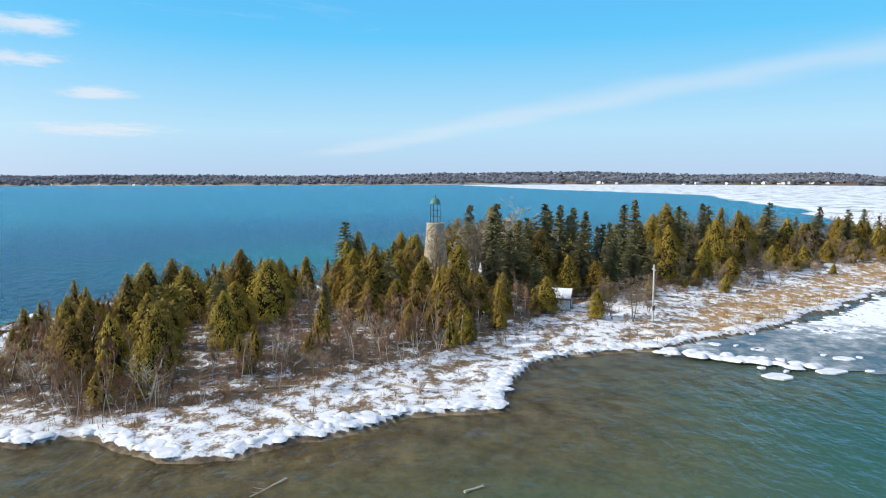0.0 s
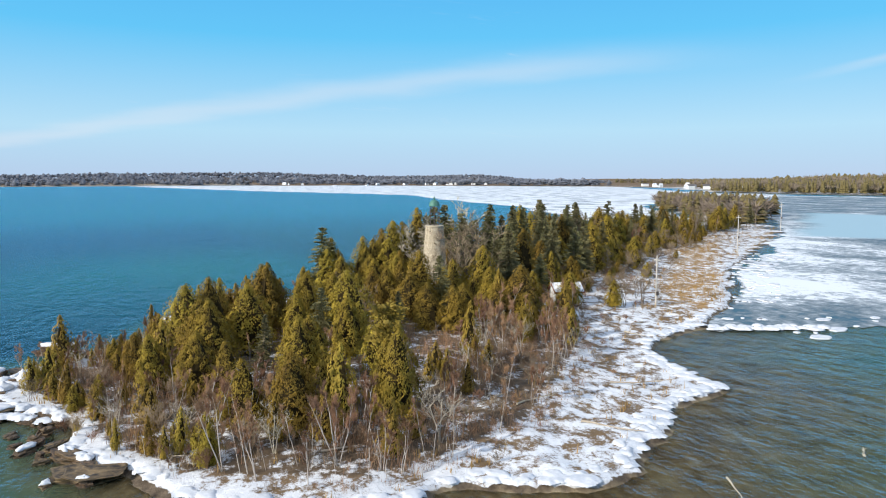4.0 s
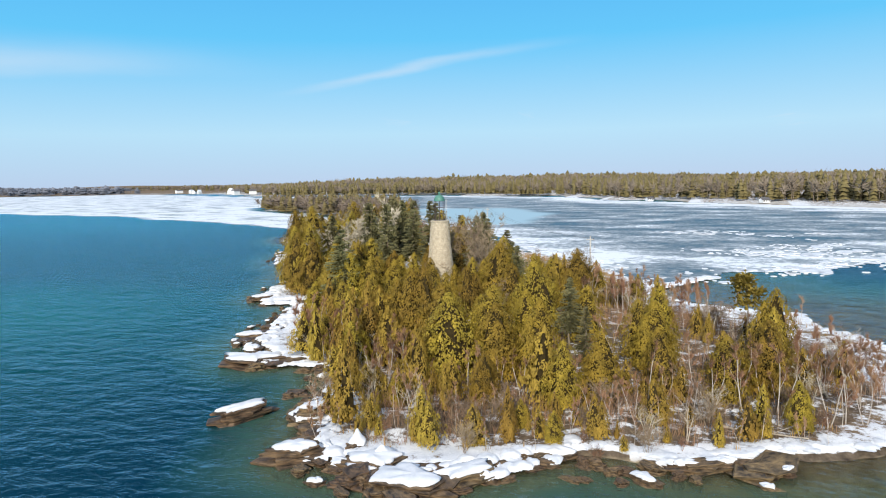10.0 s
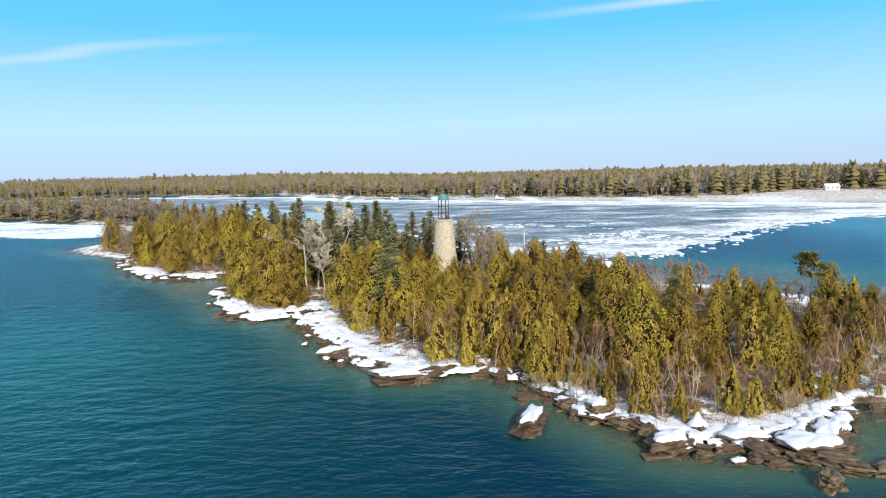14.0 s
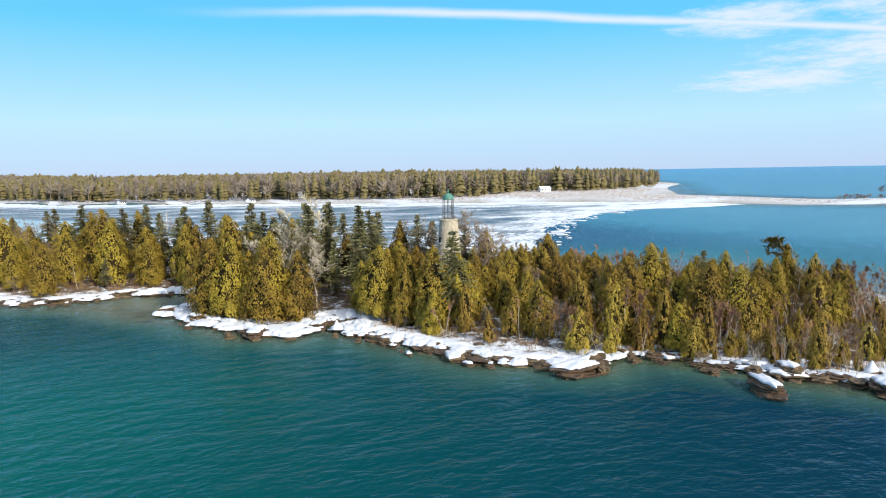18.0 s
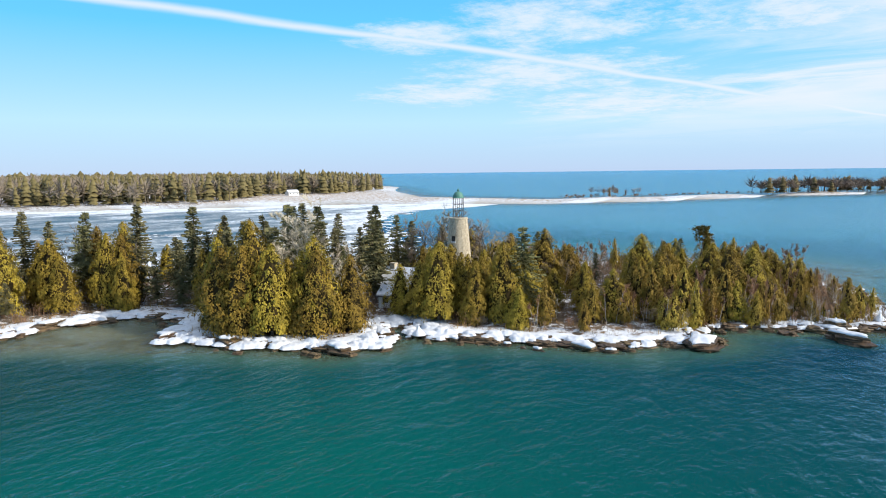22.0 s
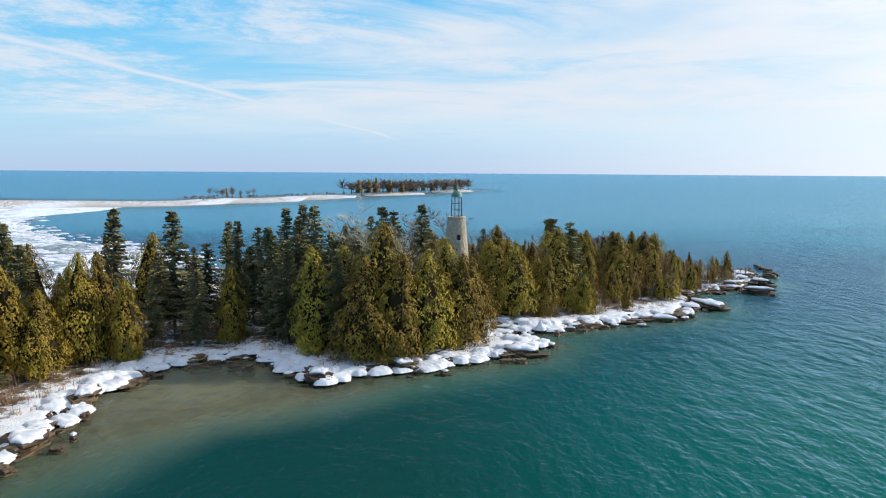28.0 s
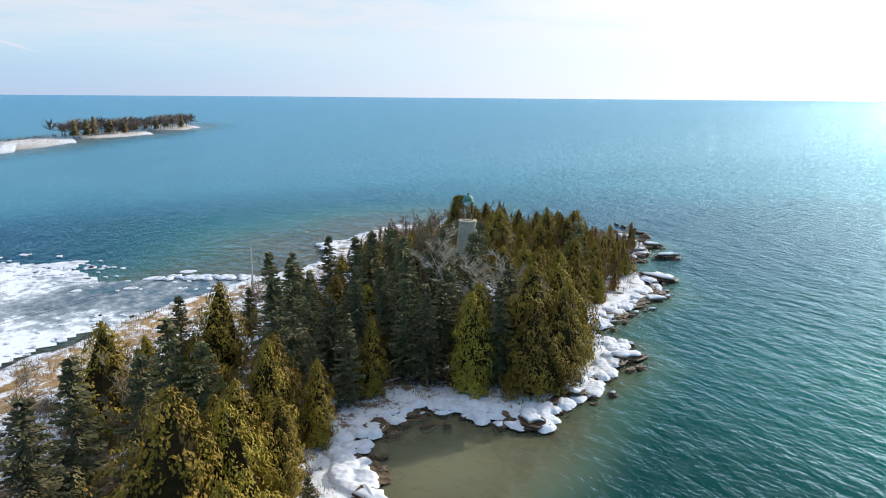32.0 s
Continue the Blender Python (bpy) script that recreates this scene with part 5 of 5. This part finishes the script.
for a, b in zip(rim, rim[1:]):
    n = max(1, int((b - a).length / 1.15))
    for k in range(n):
        p = a.lerp(b, (k + rng.random()) / n)
        side = Vector((-(b - a).y, (b - a).x)).normalized()
        turn = math.degrees(math.atan2((b - a).y, (b - a).x)) + rng.uniform(-35, 35)
        q = p - side * rng.uniform(-1.0, 1.3)
        size = 0.8 + 3.4 * rng.random() ** 2
        bare = rng.random() < 0.72
        shore_rock(q.x, q.y, size * rng.uniform(1.0, 1.5), size * rng.uniform(0.6, 0.9), turn, rng.uniform(0.6, 1.05), not bare, rng.randrange(12))
        if rng.random() < 0.45:
            q = q - side * rng.uniform(1.2, 3.0)
            shore_rock(q.x, q.y, rng.uniform(0.8, 2.2), rng.uniform(0.6, 1.4), turn, rng.uniform(0.5, 0.85), rng.random() < 0.3, rng.randrange(12))


# ---- snow pillows: lumpy banks that lie over the ledges at the water's edge ----
def snow_bank(name, way, spread, size, thick, share, seed, spacing, least, label):
    """Rounded lumps of snow, grown together where they touch, over a strip along a shore."""
    rng = random.Random(seed)
    lumps = []
    for a, b in zip(way, way[1:]):
        a, b = Vector(a), Vector(b)
        side = Vector((-(b - a).y, (b - a).x)).normalized()
        for k in range(max(1, int((b - a).length * (spread[1] - spread[0]) / (size * size) * share))):
            p = a.lerp(b, rng.random()) + side * rng.uniform(*spread)
            lumps.append((p.x, p.y, size * rng.uniform(0.45, 1.25), rng.uniform(0.6, 1.0), rng.uniform(0, 3.14), thick * rng.uniform(0.55, 1.3)))
    place = np.array([(p[0], p[1]) for p in lumps])
    near = land_distance(place[:, 0], place[:, 1])[0]
    ground_h = height_at(place[:, 0], place[:, 1])[0]
    cells = {}
    for (x, y, r, flat, turn, h), d, gz in zip(lumps, near.tolist(), ground_h.tolist()):
        if d < least or d > spread[1] + 3:
            continue
        base = max(gz, 0.3)
        n = int(r / spacing) + 2
        ci, cj = round(x / spacing), round(y / spacing)
        c, s = math.cos(turn), math.sin(turn)
        for i in range(ci - n, ci + n + 1):
            for j in range(cj - n, cj + n + 1):
                dx, dy = i * spacing - x, j * spacing - y
                u, v = (dx * c + dy * s) / r, (dy * c - dx * s) / (r * flat)
                q = (u * u + v * v) * (1 + 0.35 * math.sin(i * 1.9 * spacing + seed) * math.cos(j * 2.3 * spacing))
                top = base + h * (1 - q * q) ** 0.5 * (0.86 + 0.14 * math.sin(i * 7.1 * spacing + 2 * turn) * math.sin(j * 6.3 * spacing)) if q < 1 else base - 0.06
                old = cells.get((i, j))
                if old is None or top > old[0]:
                    cells[i, j] = (top, q < 1 or (old is not None and old[1]))
                elif q < 1 and not old[1]:
                    cells[i, j] = (old[0], True)
    index, pts = {}, []
    for (i, j), (top, inside) in cells.items():
        index[i, j] = len(pts)
        wob = 0.1 * spacing * math.sin(12.9 * i + 78.2 * j)
        pts.append((i * spacing + wob, j * spacing + wob, top))
    faces = []
    for (i, j) in cells:
        ring = ((i, j), (i + 1, j), (i + 1, j + 1), (i, j + 1))
        if all(k in cells for k in ring) and any(cells[k][1] for k in ring):
            faces.append(tuple(index[k] for k in ring))
    return tagged(new(name, mesh_of(name, pts, faces, SNOW, True)), label, "snow", kind="stuff")


snow_bank("shore_snow", WEST_SHORE[6:23], (-2.6, 1.5), 1.0, 0.42, 0.85, 5, 0.17, -1.3, "thick lumpy pillows of snow over the rocky waterline")
snow_bank("ledge_snow", WEST_SHORE[22:] + [(22, -58), (27, -54), (30, -50.5)], (-3.2, 1.2), 0.62, 0.24, 0.75, 8, 0.15, -1.0, "broken plates of snow over the ledges of the point")
snow_bank("bar_snow", [(30.5, 26.5), (33.5, 33), (37.5, 40), (40.5, 49)], (-1.1, 1.1), 0.75, 0.26, 1.0, 9, 0.17, -14, "low bar of snow-covered ice across the mouth of the slush")
snow_bank("beach_snow", EAST_SHORE[2:20], (-0.6, 2.6), 0.55, 0.12, 0.5, 6, 0.15, 0.45, "thin scalloped snow edge along the stony beach")


# ---- mainland woods: too many and too far to count, joined by kind ----
def far_woods(name, mat, kinds, places, label):
    """Rough trees joined in one mesh: each a stack of ragged skirts or a twiggy dome."""
    vs, fs, base = [], [], 0
    for (tv, tf), rows in zip(kinds, places):
        rows = np.array(rows)
        if not len(rows):
            continue
        c, s = np.cos(rows[:, 5]), np.sin(rows[:, 5])
        x = tv[None, :, 0] * rows[:, 4, None]
        y = tv[None, :, 1] * rows[:, 4, None]
        p = np.stack([x * c[:, None] - y * s[:, None] + rows[:, 0, None], x * s[:, None] + y * c[:, None] + rows[:, 1, None], tv[None, :, 2] * rows[:, 3, None] + rows[:, 2, None]], 2)
        vs.append(p.reshape(-1, 3))
        n = len(tv)
        off = (base + np.arange(len(rows)) * n)[:, None, None]
        fs.append((tf[None] + off).reshape(-1, 3))
        base += n * len(rows)
    co, tri = np.concatenate(vs), np.concatenate(fs)
    me = bpy.data.meshes.new(name)
    me.vertices.add(len(co)), me.loops.add(tri.size), me.polygons.add(len(tri))
    me.vertices.foreach_set("co", co.astype(np.float32).ravel())
    me.loops.foreach_set("vertex_index", tri.astype(np.int32).ravel())
    me.polygons.foreach_set("loop_start", np.arange(0, tri.size, 3, dtype=np.int32))
    me.update(calc_edges=True)
    me.materials.append(mat)
    return tagged(new(name, me), label, "woods", kind="stuff")


def rough_conifer(seed, layers=7, sides=7):
    rng = random.Random(seed)
    v, f = [], []
    for k in range(layers):
        z0 = 0.06 + 0.9 * k / layers
        r = 0.155 * (1 - (k / layers) ** 2.0) ** 0.8 + 0.02
        b = len(v)
        v.append((rng.gauss(0, 0.02), rng.gauss(0, 0.02), min(1.0, z0 + rng.uniform(0.18, 0.28))))
        for c in range(sides):
            a = 2 * math.pi * (c + rng.random() * 0.6) / sides
            q = r * rng.uniform(0.65, 1.25)
            v.append((math.cos(a) * q, math.sin(a) * q, z0 + rng.uniform(-0.03, 0.04)))
        f += [(b, b + 1 + c, b + 1 + (c + 1) % sides) for c in range(sides)]
    return np.array(v), np.array(f)


def rough_hardwood(seed, n=30):
    rng = random.Random(seed)
    v, f = [], []
    for k in range(3):
        a = rng.uniform(0, 6.28)
        b = len(v)
        v += [(math.cos(a) * 0.012, math.sin(a) * 0.012, 0), (-math.cos(a) * 0.012, -math.sin(a) * 0.012, 0), (0, 0, 0.8)]
        f.append((b, b + 1, b + 2))
    for k in range(n):
        a, e = rng.uniform(0, 6.28), rng.uniform(0.15, 1.4)
        z0 = rng.uniform(0.3, 0.62)
        l = rng.uniform(0.22, 0.4)
        d = Vector((math.cos(a) * math.cos(e), math.sin(a) * math.cos(e), math.sin(e)))
        p = Vector((0, 0, z0)) + d * 0.05
        q = p + d * l
        w = d.orthogonal().normalized() * rng.uniform(0.012, 0.03)
        b = len(v)
        v += [tuple(p - w), tuple(p + w), tuple(q)]
        f.append((b, b + 1, b + 2))
    return np.array(v), np.array(f)


CONES = [rough_conifer(k) for k in range(5)]
DOMES = [rough_hardwood(40 + k) for k in range(4)]


def scatter(outline, box, count, seed, low, high, margin, width=1.0, depth=None):
    r = np.random.RandomState(seed)
    x = r.uniform(box[0], box[1], count)
    y = r.uniform(box[2], box[3], count)
    d = inside_distance(x, y, outline)
    ok = d > margin
    if depth:
        ok &= d < depth
    x, y = x[ok], y[ok]
    z, _, _, _ = height_at(x, y)
    n = len(x)
    tall = r.uniform(low, high, n) * (0.85 + 0.25 * (fbm(x, y, 60, 2, seed) + 1) / 2)
    return np.stack([x, y, z - 0.2, tall, tall * r.uniform(0.85, 1.25, n) * width, r.uniform(0, 6.28, n)], 1)


def split(rows, n, seed):
    i = np.random.RandomState(seed).randint(0, n, len(rows))
    return [rows[i == k] for k in range(n)]


# the wood stands back from the beach and ends at the point
WOODS = [(-4800, 3500), (-1381, 1325), (-640, 795), (-480, 800), (-340, 785), (-100, 618), (-58, 520), (88, 384), (170, 320), (215, 325), (268, 352), (330, 345),
         (480, 420), (600, 530), (880, 920), (1450, 2200), (1800, 4800), (-4800, 4800)]
edge = scatter(WOODS, (-700, 620, 290, 900), 15000, 3, 13, 20, 2, 1.0, 60)
mid = scatter(WOODS, (-1000, 900, 300, 1300), 16000, 4, 14, 20, 40, 1.2, 500)
back = scatter(WOODS, (-3000, 1700, 500, 3400), 9000, 5, 16, 24, 200, 1.9)
r_pick = np.random.RandomState(9)


def by_share(rows, share):
    k = r_pick.random_sample(len(rows)) < share
    return rows[k], rows[~k]


e1, e2 = by_share(edge, 0.5)
m1, m2 = by_share(mid, 0.2)
b1, b2 = by_share(back, 0.25)
far_woods("mainland_conifers", FAR_GREEN, CONES, split(np.concatenate([e1, m1, b1]), 5, 1), "olive-green conifers of the mainland shore")
far_woods("mainland_hardwoods", FAR_BARE, DOMES, split(np.concatenate([e2, m2, b2]), 4, 2), "grey leafless woods behind the mainland shore")
POINT = [(455, 36), (505, -12), (582, -64), (625, -78), (640, -70), (560, -12), (470, 50)]
tip = scatter(POINT, (440, 720, -90, 60), 1500, 6, 9, 15, 0.5, 1.5)
clump_rows = scatter([(340, 135), (380, 118), (392, 100), (360, 110)], (330, 400, 95, 140), 60, 8, 7, 10, 0)
islet_rows = scatter(ISLET, (-330, -90, 200, 370), 2600, 10, 7, 13, 4, 1.4)
t1, t2 = by_share(np.concatenate([tip, clump_rows]), 0.13)
spit_rows = scatter([(300, 125), (345, 112), (390, 84), (445, 45), (500, 0), (505, 20), (450, 66), (392, 106), (345, 150)], (290, 510, -10, 150), 1500, 14, 1.2, 3.4, 2, 1.6)
t2 = np.concatenate([t2, spit_rows])
far_woods("point_conifers", FAR_GREEN, CONES, split(t1, 5, 3), "dark conifers on the low wooded spit")
far_woods("point_hardwoods", FAR_BARE, DOMES, split(t2, 4, 4), "leafless trees on the low wooded spit")
i1, i2 = by_share(islet_rows, 0.4)
far_woods("islet_conifers", FAR_GREEN, CONES, split(i1, 5, 5), "conifers on the neighbouring islet")
far_woods("islet_hardwoods", FAR_BARE, DOMES, split(i2, 4, 6), "leafless brush on the neighbouring islet")
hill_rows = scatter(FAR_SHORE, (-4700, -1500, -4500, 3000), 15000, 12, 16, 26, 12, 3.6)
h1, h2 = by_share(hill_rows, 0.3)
far_woods("hill_woods", HAZY_HILL, CONES, split(h1, 5, 7), "conifer woods on the far hills, coloured bluish for haze")
far_woods("hill_hardwoods", HAZY_HILL, [rough_hardwood(60 + k, 24) for k in range(2)], split(h2, 2, 8), "leafless woods on the far hills, coloured bluish grey for haze")


# ---- tangled brown underbrush through the wood and along its rim ----
def underbrush(name, mat, seed, number, low, high, label):
    r = np.random.RandomState(seed)
    x, y = r.uniform(-100, 58, number), r.uniform(-58, 120, number)
    d = inside_distance(x, y, FOREST)
    rim = (y < 0.9 * x - 34) | (x - 0.35 * y > 26)
    ok = (d > -2.5) & (r.random_sample(number) < np.where(rim & (d < 13), 1.0, 0.45)) & (fbm(x, y, 6, 3, seed) > -0.25) & (np.hypot(x, y) > 3.5) & (land_distance(x, y)[0] > 2.5)
    x, y = x[ok], y[ok]
    z, edge_in = height_at(x, y)[0], d[ok]
    rng = random.Random(seed)
    s = Shape()
    for px, py, pz, dd in zip(x.tolist(), y.tolist(), z.tolist(), edge_in.tolist()):
        tall = rng.uniform(low, high) * (0.5 if dd < 0 else 1.0)
        for k in range(11):
            a, out = rng.uniform(0, 6.28), rng.uniform(0.1, 0.45) * tall
            foot = Vector((px + rng.gauss(0, 0.3), py + rng.gauss(0, 0.3), pz - 0.1))
            tip = foot + Vector((math.cos(a) * out, math.sin(a) * out, tall * rng.uniform(0.6, 1.1)))
            w = Vector((-math.sin(a), math.cos(a), 0)) * rng.uniform(0.012, 0.024)
            s.add([foot - w, foot + w, tip], [(0, 1, 2)])
            for j in range(3):
                p = foot.lerp(tip, rng.uniform(0.35, 0.95))
                b = rng.uniform(0, 6.28)
                q = p + Vector((math.cos(b) * 0.3, math.sin(b) * 0.3, rng.uniform(0.15, 0.5))) * tall * 0.4
                w = Vector((-math.sin(b), math.cos(b), 0)) * 0.014
                s.add([p - w, p + w, q], [(0, 1, 2)])
    return tagged(new(name, s.mesh(name, mat)), label, "brush", kind="stuff")


underbrush("brown_brush", RED_TWIG, 141, 17000, 0.8, 2.4, "reddish-brown leafless brush along the edge of the wood")
underbrush("grey_brush", TWIG, 142, 7000, 0.8, 2.2, "grey-tan leafless brush between the trees")


# ---- dry grass and brush: stuff ----
def tufts(name, places, mat, low, high, label):
    rng = random.Random(len(places))
    s = Shape()
    for x, y, z in places:
        for k in range(7):
            a, l = rng.uniform(0, 6.28), rng.uniform(low, high)
            w = 0.035
            bx, by = x + rng.gauss(0, 0.22), y + rng.gauss(0, 0.22)
            lean = rng.uniform(0.05, 0.4) * l
            s.add([(bx - w * math.sin(a), by + w * math.cos(a), z - 0.05), (bx + w * math.sin(a), by - w * math.cos(a), z - 0.05), (bx + lean * math.cos(a), by + lean * math.sin(a), z + l)], [(0, 1, 2)])
    return tagged(new(name, s.mesh(name, mat)), label, "grass", kind="stuff")


r_g = np.random.RandomState(31)
gx = r_g.uniform(-100, 66, 26000)
gy = r_g.uniform(-60, 200, 26000)
gz, gd, gn, gf = height_at(gx, gy)
gw = inside_distance(gx, gy, FOREST)
meadow = step(-np.abs(gx * 0.79 + gy * 0.61 - 34 + 0.1 * (gy - 60)), -9, -2) * step(gy, 22, 40)
clumps = fbm(gx, gy, 9, 3, 77)
keep = (gn > 1.2) & (((gw < 1) & (r_g.random_sample(26000) < 0.12 + 0.55 * meadow * (clumps > -0.1) + 0.45 * (clumps > 0.25))) | ((gw >= 1) & (r_g.random_sample(26000) < 0.22)))
tufts("dry_grass", np.stack([gx, gy, gz], 1)[keep], DRY_GRASS, 0.3, 0.95, "straw-coloured dry grass standing out of the snow")

rng = random.Random(91)
count = 0
while count < 70:
    x, y = rng.uniform(-20, 60), rng.uniform(-52, 60)
    n, _ = land_distance(np.array([x]), np.array([y]))
    d = float(inside_distance(np.array([x]), np.array([y]), FOREST)[0])
    if n[0] < 2.5 or d > 1 or d < -14:
        continue
    count += 1
    shrub.plant(x, y, ground_z(x, y), rng.uniform(0.7, 1.8), rng, rng.uniform(1.0, 1.4))


# ---- ice floes off the spit and in the bay ----
def floe(seed, thick=0.12):
    rng = random.Random(seed)
    n = rng.randint(7, 11)
    ring = []
    for k in range(n):
        a = 2 * math.pi * k / n + rng.uniform(-0.2, 0.2)
        ring.append((math.cos(a) * rng.uniform(0.7, 1.1), math.sin(a) * rng.uniform(0.7, 1.1)))
    s = Shape()
    s.add([(px, py, -0.05) for px, py in ring] + [(px, py, thick * 0.7) for px, py in ring] + [(px * 0.88, py * 0.88, thick) for px, py in ring],
          [tuple(range(2 * n, 3 * n))] + [(j * n + k, j * n + (k + 1) % n, (j + 1) * n + (k + 1) % n, (j + 1) * n + k) for j in range(2) for k in range(n)])
    return s


FLOES = [floe(k) for k in range(8)]
FLOE_MESHES = [f.mesh("ice_floe", SNOW) for f in FLOES]
rng = random.Random(303)
loose, big = Shape(), 0
r_f = np.random.RandomState(5)
fx, fy = r_f.uniform(-30, 190, 7000), r_f.uniform(34, 240, 7000)
f_in, f_land, f_patch = inside_distance(fx, fy, BAY_ICE), land_distance(fx, fy)[0], fbm(fx, fy, 30, 3, 60)
for k, (x, y, d, n, patch) in enumerate(zip(fx.tolist(), fy.tolist(), f_in.tolist(), f_land.tolist(), f_patch.tolist())):
    if d < -12 or n > -0.3 or (d < 0 and rng.random() < -d / 9) or (d > 8 and patch < 0.36) or (math.hypot(x - 30, y - 42) < 13 and rng.random() < 0.6):
        continue
    size = 0.35 + 2.2 * rng.random() ** 5
    turn = rng.uniform(0, 6.28)
    if size > 1.1 and x < 110 and y < 120:
        ob = tagged(new("ice_floe", FLOE_MESHES[big % 8]), "flat snow-white ice floe adrift among grey slush", "ice floe", "floes in the bay")
        ob.matrix_basis = Matrix.LocRotScale((x, y, 0.07), Euler((0, 0, turn)), (size * 1.4, size, 1.0))
        big += 1
        continue
    f = FLOES[k % 8]
    c, s = math.cos(turn), math.sin(turn)
    loose.add([(x + (px * c * 1.4 - py * s) * size, y + (px * s * 1.4 + py * c) * size, 0.07 + pz) for px, py, pz in f.v], f.f)
tagged(new("brash_ice", loose.mesh("brash_ice", SNOW)), "small broken white brash ice afloat in the bay", "ice", kind="stuff")


# ---- spray-ice cones on the ledges and driftwood along the shore ----
def ice_cone(x, y, tall, wide, seed):
    rng = random.Random(seed)
    prof = [(wide, -0.2), (wide * 0.86, 0.12 * tall), (wide * 0.55, 0.34 * tall), (wide * 0.3, 0.66 * tall), (wide * 0.16, 0.88 * tall), (0.02, tall)]
    s = lathe(prof, 12)
    s.v = [(px * rng.uniform(0.82, 1.15), py * rng.uniform(0.82, 1.15), pz + rng.uniform(-0.03, 0.03)) for px, py, pz in s.v]
    ob = new("ice_cone", s.mesh("ice_cone", SNOW, True))
    ob.location = (x, y, 0.75)
    return tagged(ob, "white cone of frozen spray standing on a rock ledge", "ice", "spray ice")


ice_cone(10.4, -49.8, 0.9, 0.7, 1)
ice_cone(19.6, -55.6, 0.6, 1.0, 2)
ice_cone(-21.5, -8.5, 1.0, 0.8, 3)
ice_cone(16.8, -54.2, 0.9, 0.7, 4)


def driftwood(x, y, length, turn, seed, wet=False):
    rng = random.Random(seed)
    s = Shape()
    p, way, r = Vector((0, 0, 0.12)), Vector((1, 0, 0)), rng.uniform(0.07, 0.13)
    for k in range(5):
        q = p + way * (length / 5)
        s.tube(p, q, r, r * 0.84, 6)
        if k in (2, 3) and rng.random() < 0.8:
            d = (way + Vector((0, rng.choice((-1, 1)) * rng.uniform(0.5, 1.1), rng.uniform(0.1, 0.5)))).normalized()
            s.tube(q, q + d * length * rng.uniform(0.15, 0.3), r * 0.5, 0.015, 5)
        p, r = q, r * 0.84
        way = (way + Vector((0, rng.gauss(0, 0.16), rng.gauss(0.02, 0.05)))).normalized()
    ob = new("driftwood", s.mesh("driftwood", PALE_TWIG))
    z = -0.02 if wet else ground_z(x, y)
    ob.matrix_basis = pose(x, y, z, 0, 0, turn)
    return tagged(ob, "bleached driftwood branch lying in the shallows" if wet else "fallen grey tree limb lying on the snow", "driftwood", "driftwood")


rng = random.Random(17)
for k, (x, y) in enumerate([(44, -14), (47, -22), (40, -6), (52, -12), (36, 2), (49, -33), (30, -46), (41, -42), (28, 14), (25, 20), (45, -3), (33, -12), (46.4, -22.8), (42, -18), (47, -15), (43, -20.6), (38.5, -13), (36, -19)]):
    driftwood(x, y, rng.uniform(2.6, 6.5), rng.uniform(0, 360), 30 + k)
for k, (x, y) in enumerate([(64, -9), (66, 3)]):
    driftwood(x, y, rng.uniform(1.5, 3.5), rng.uniform(0, 360), 60 + k, True)
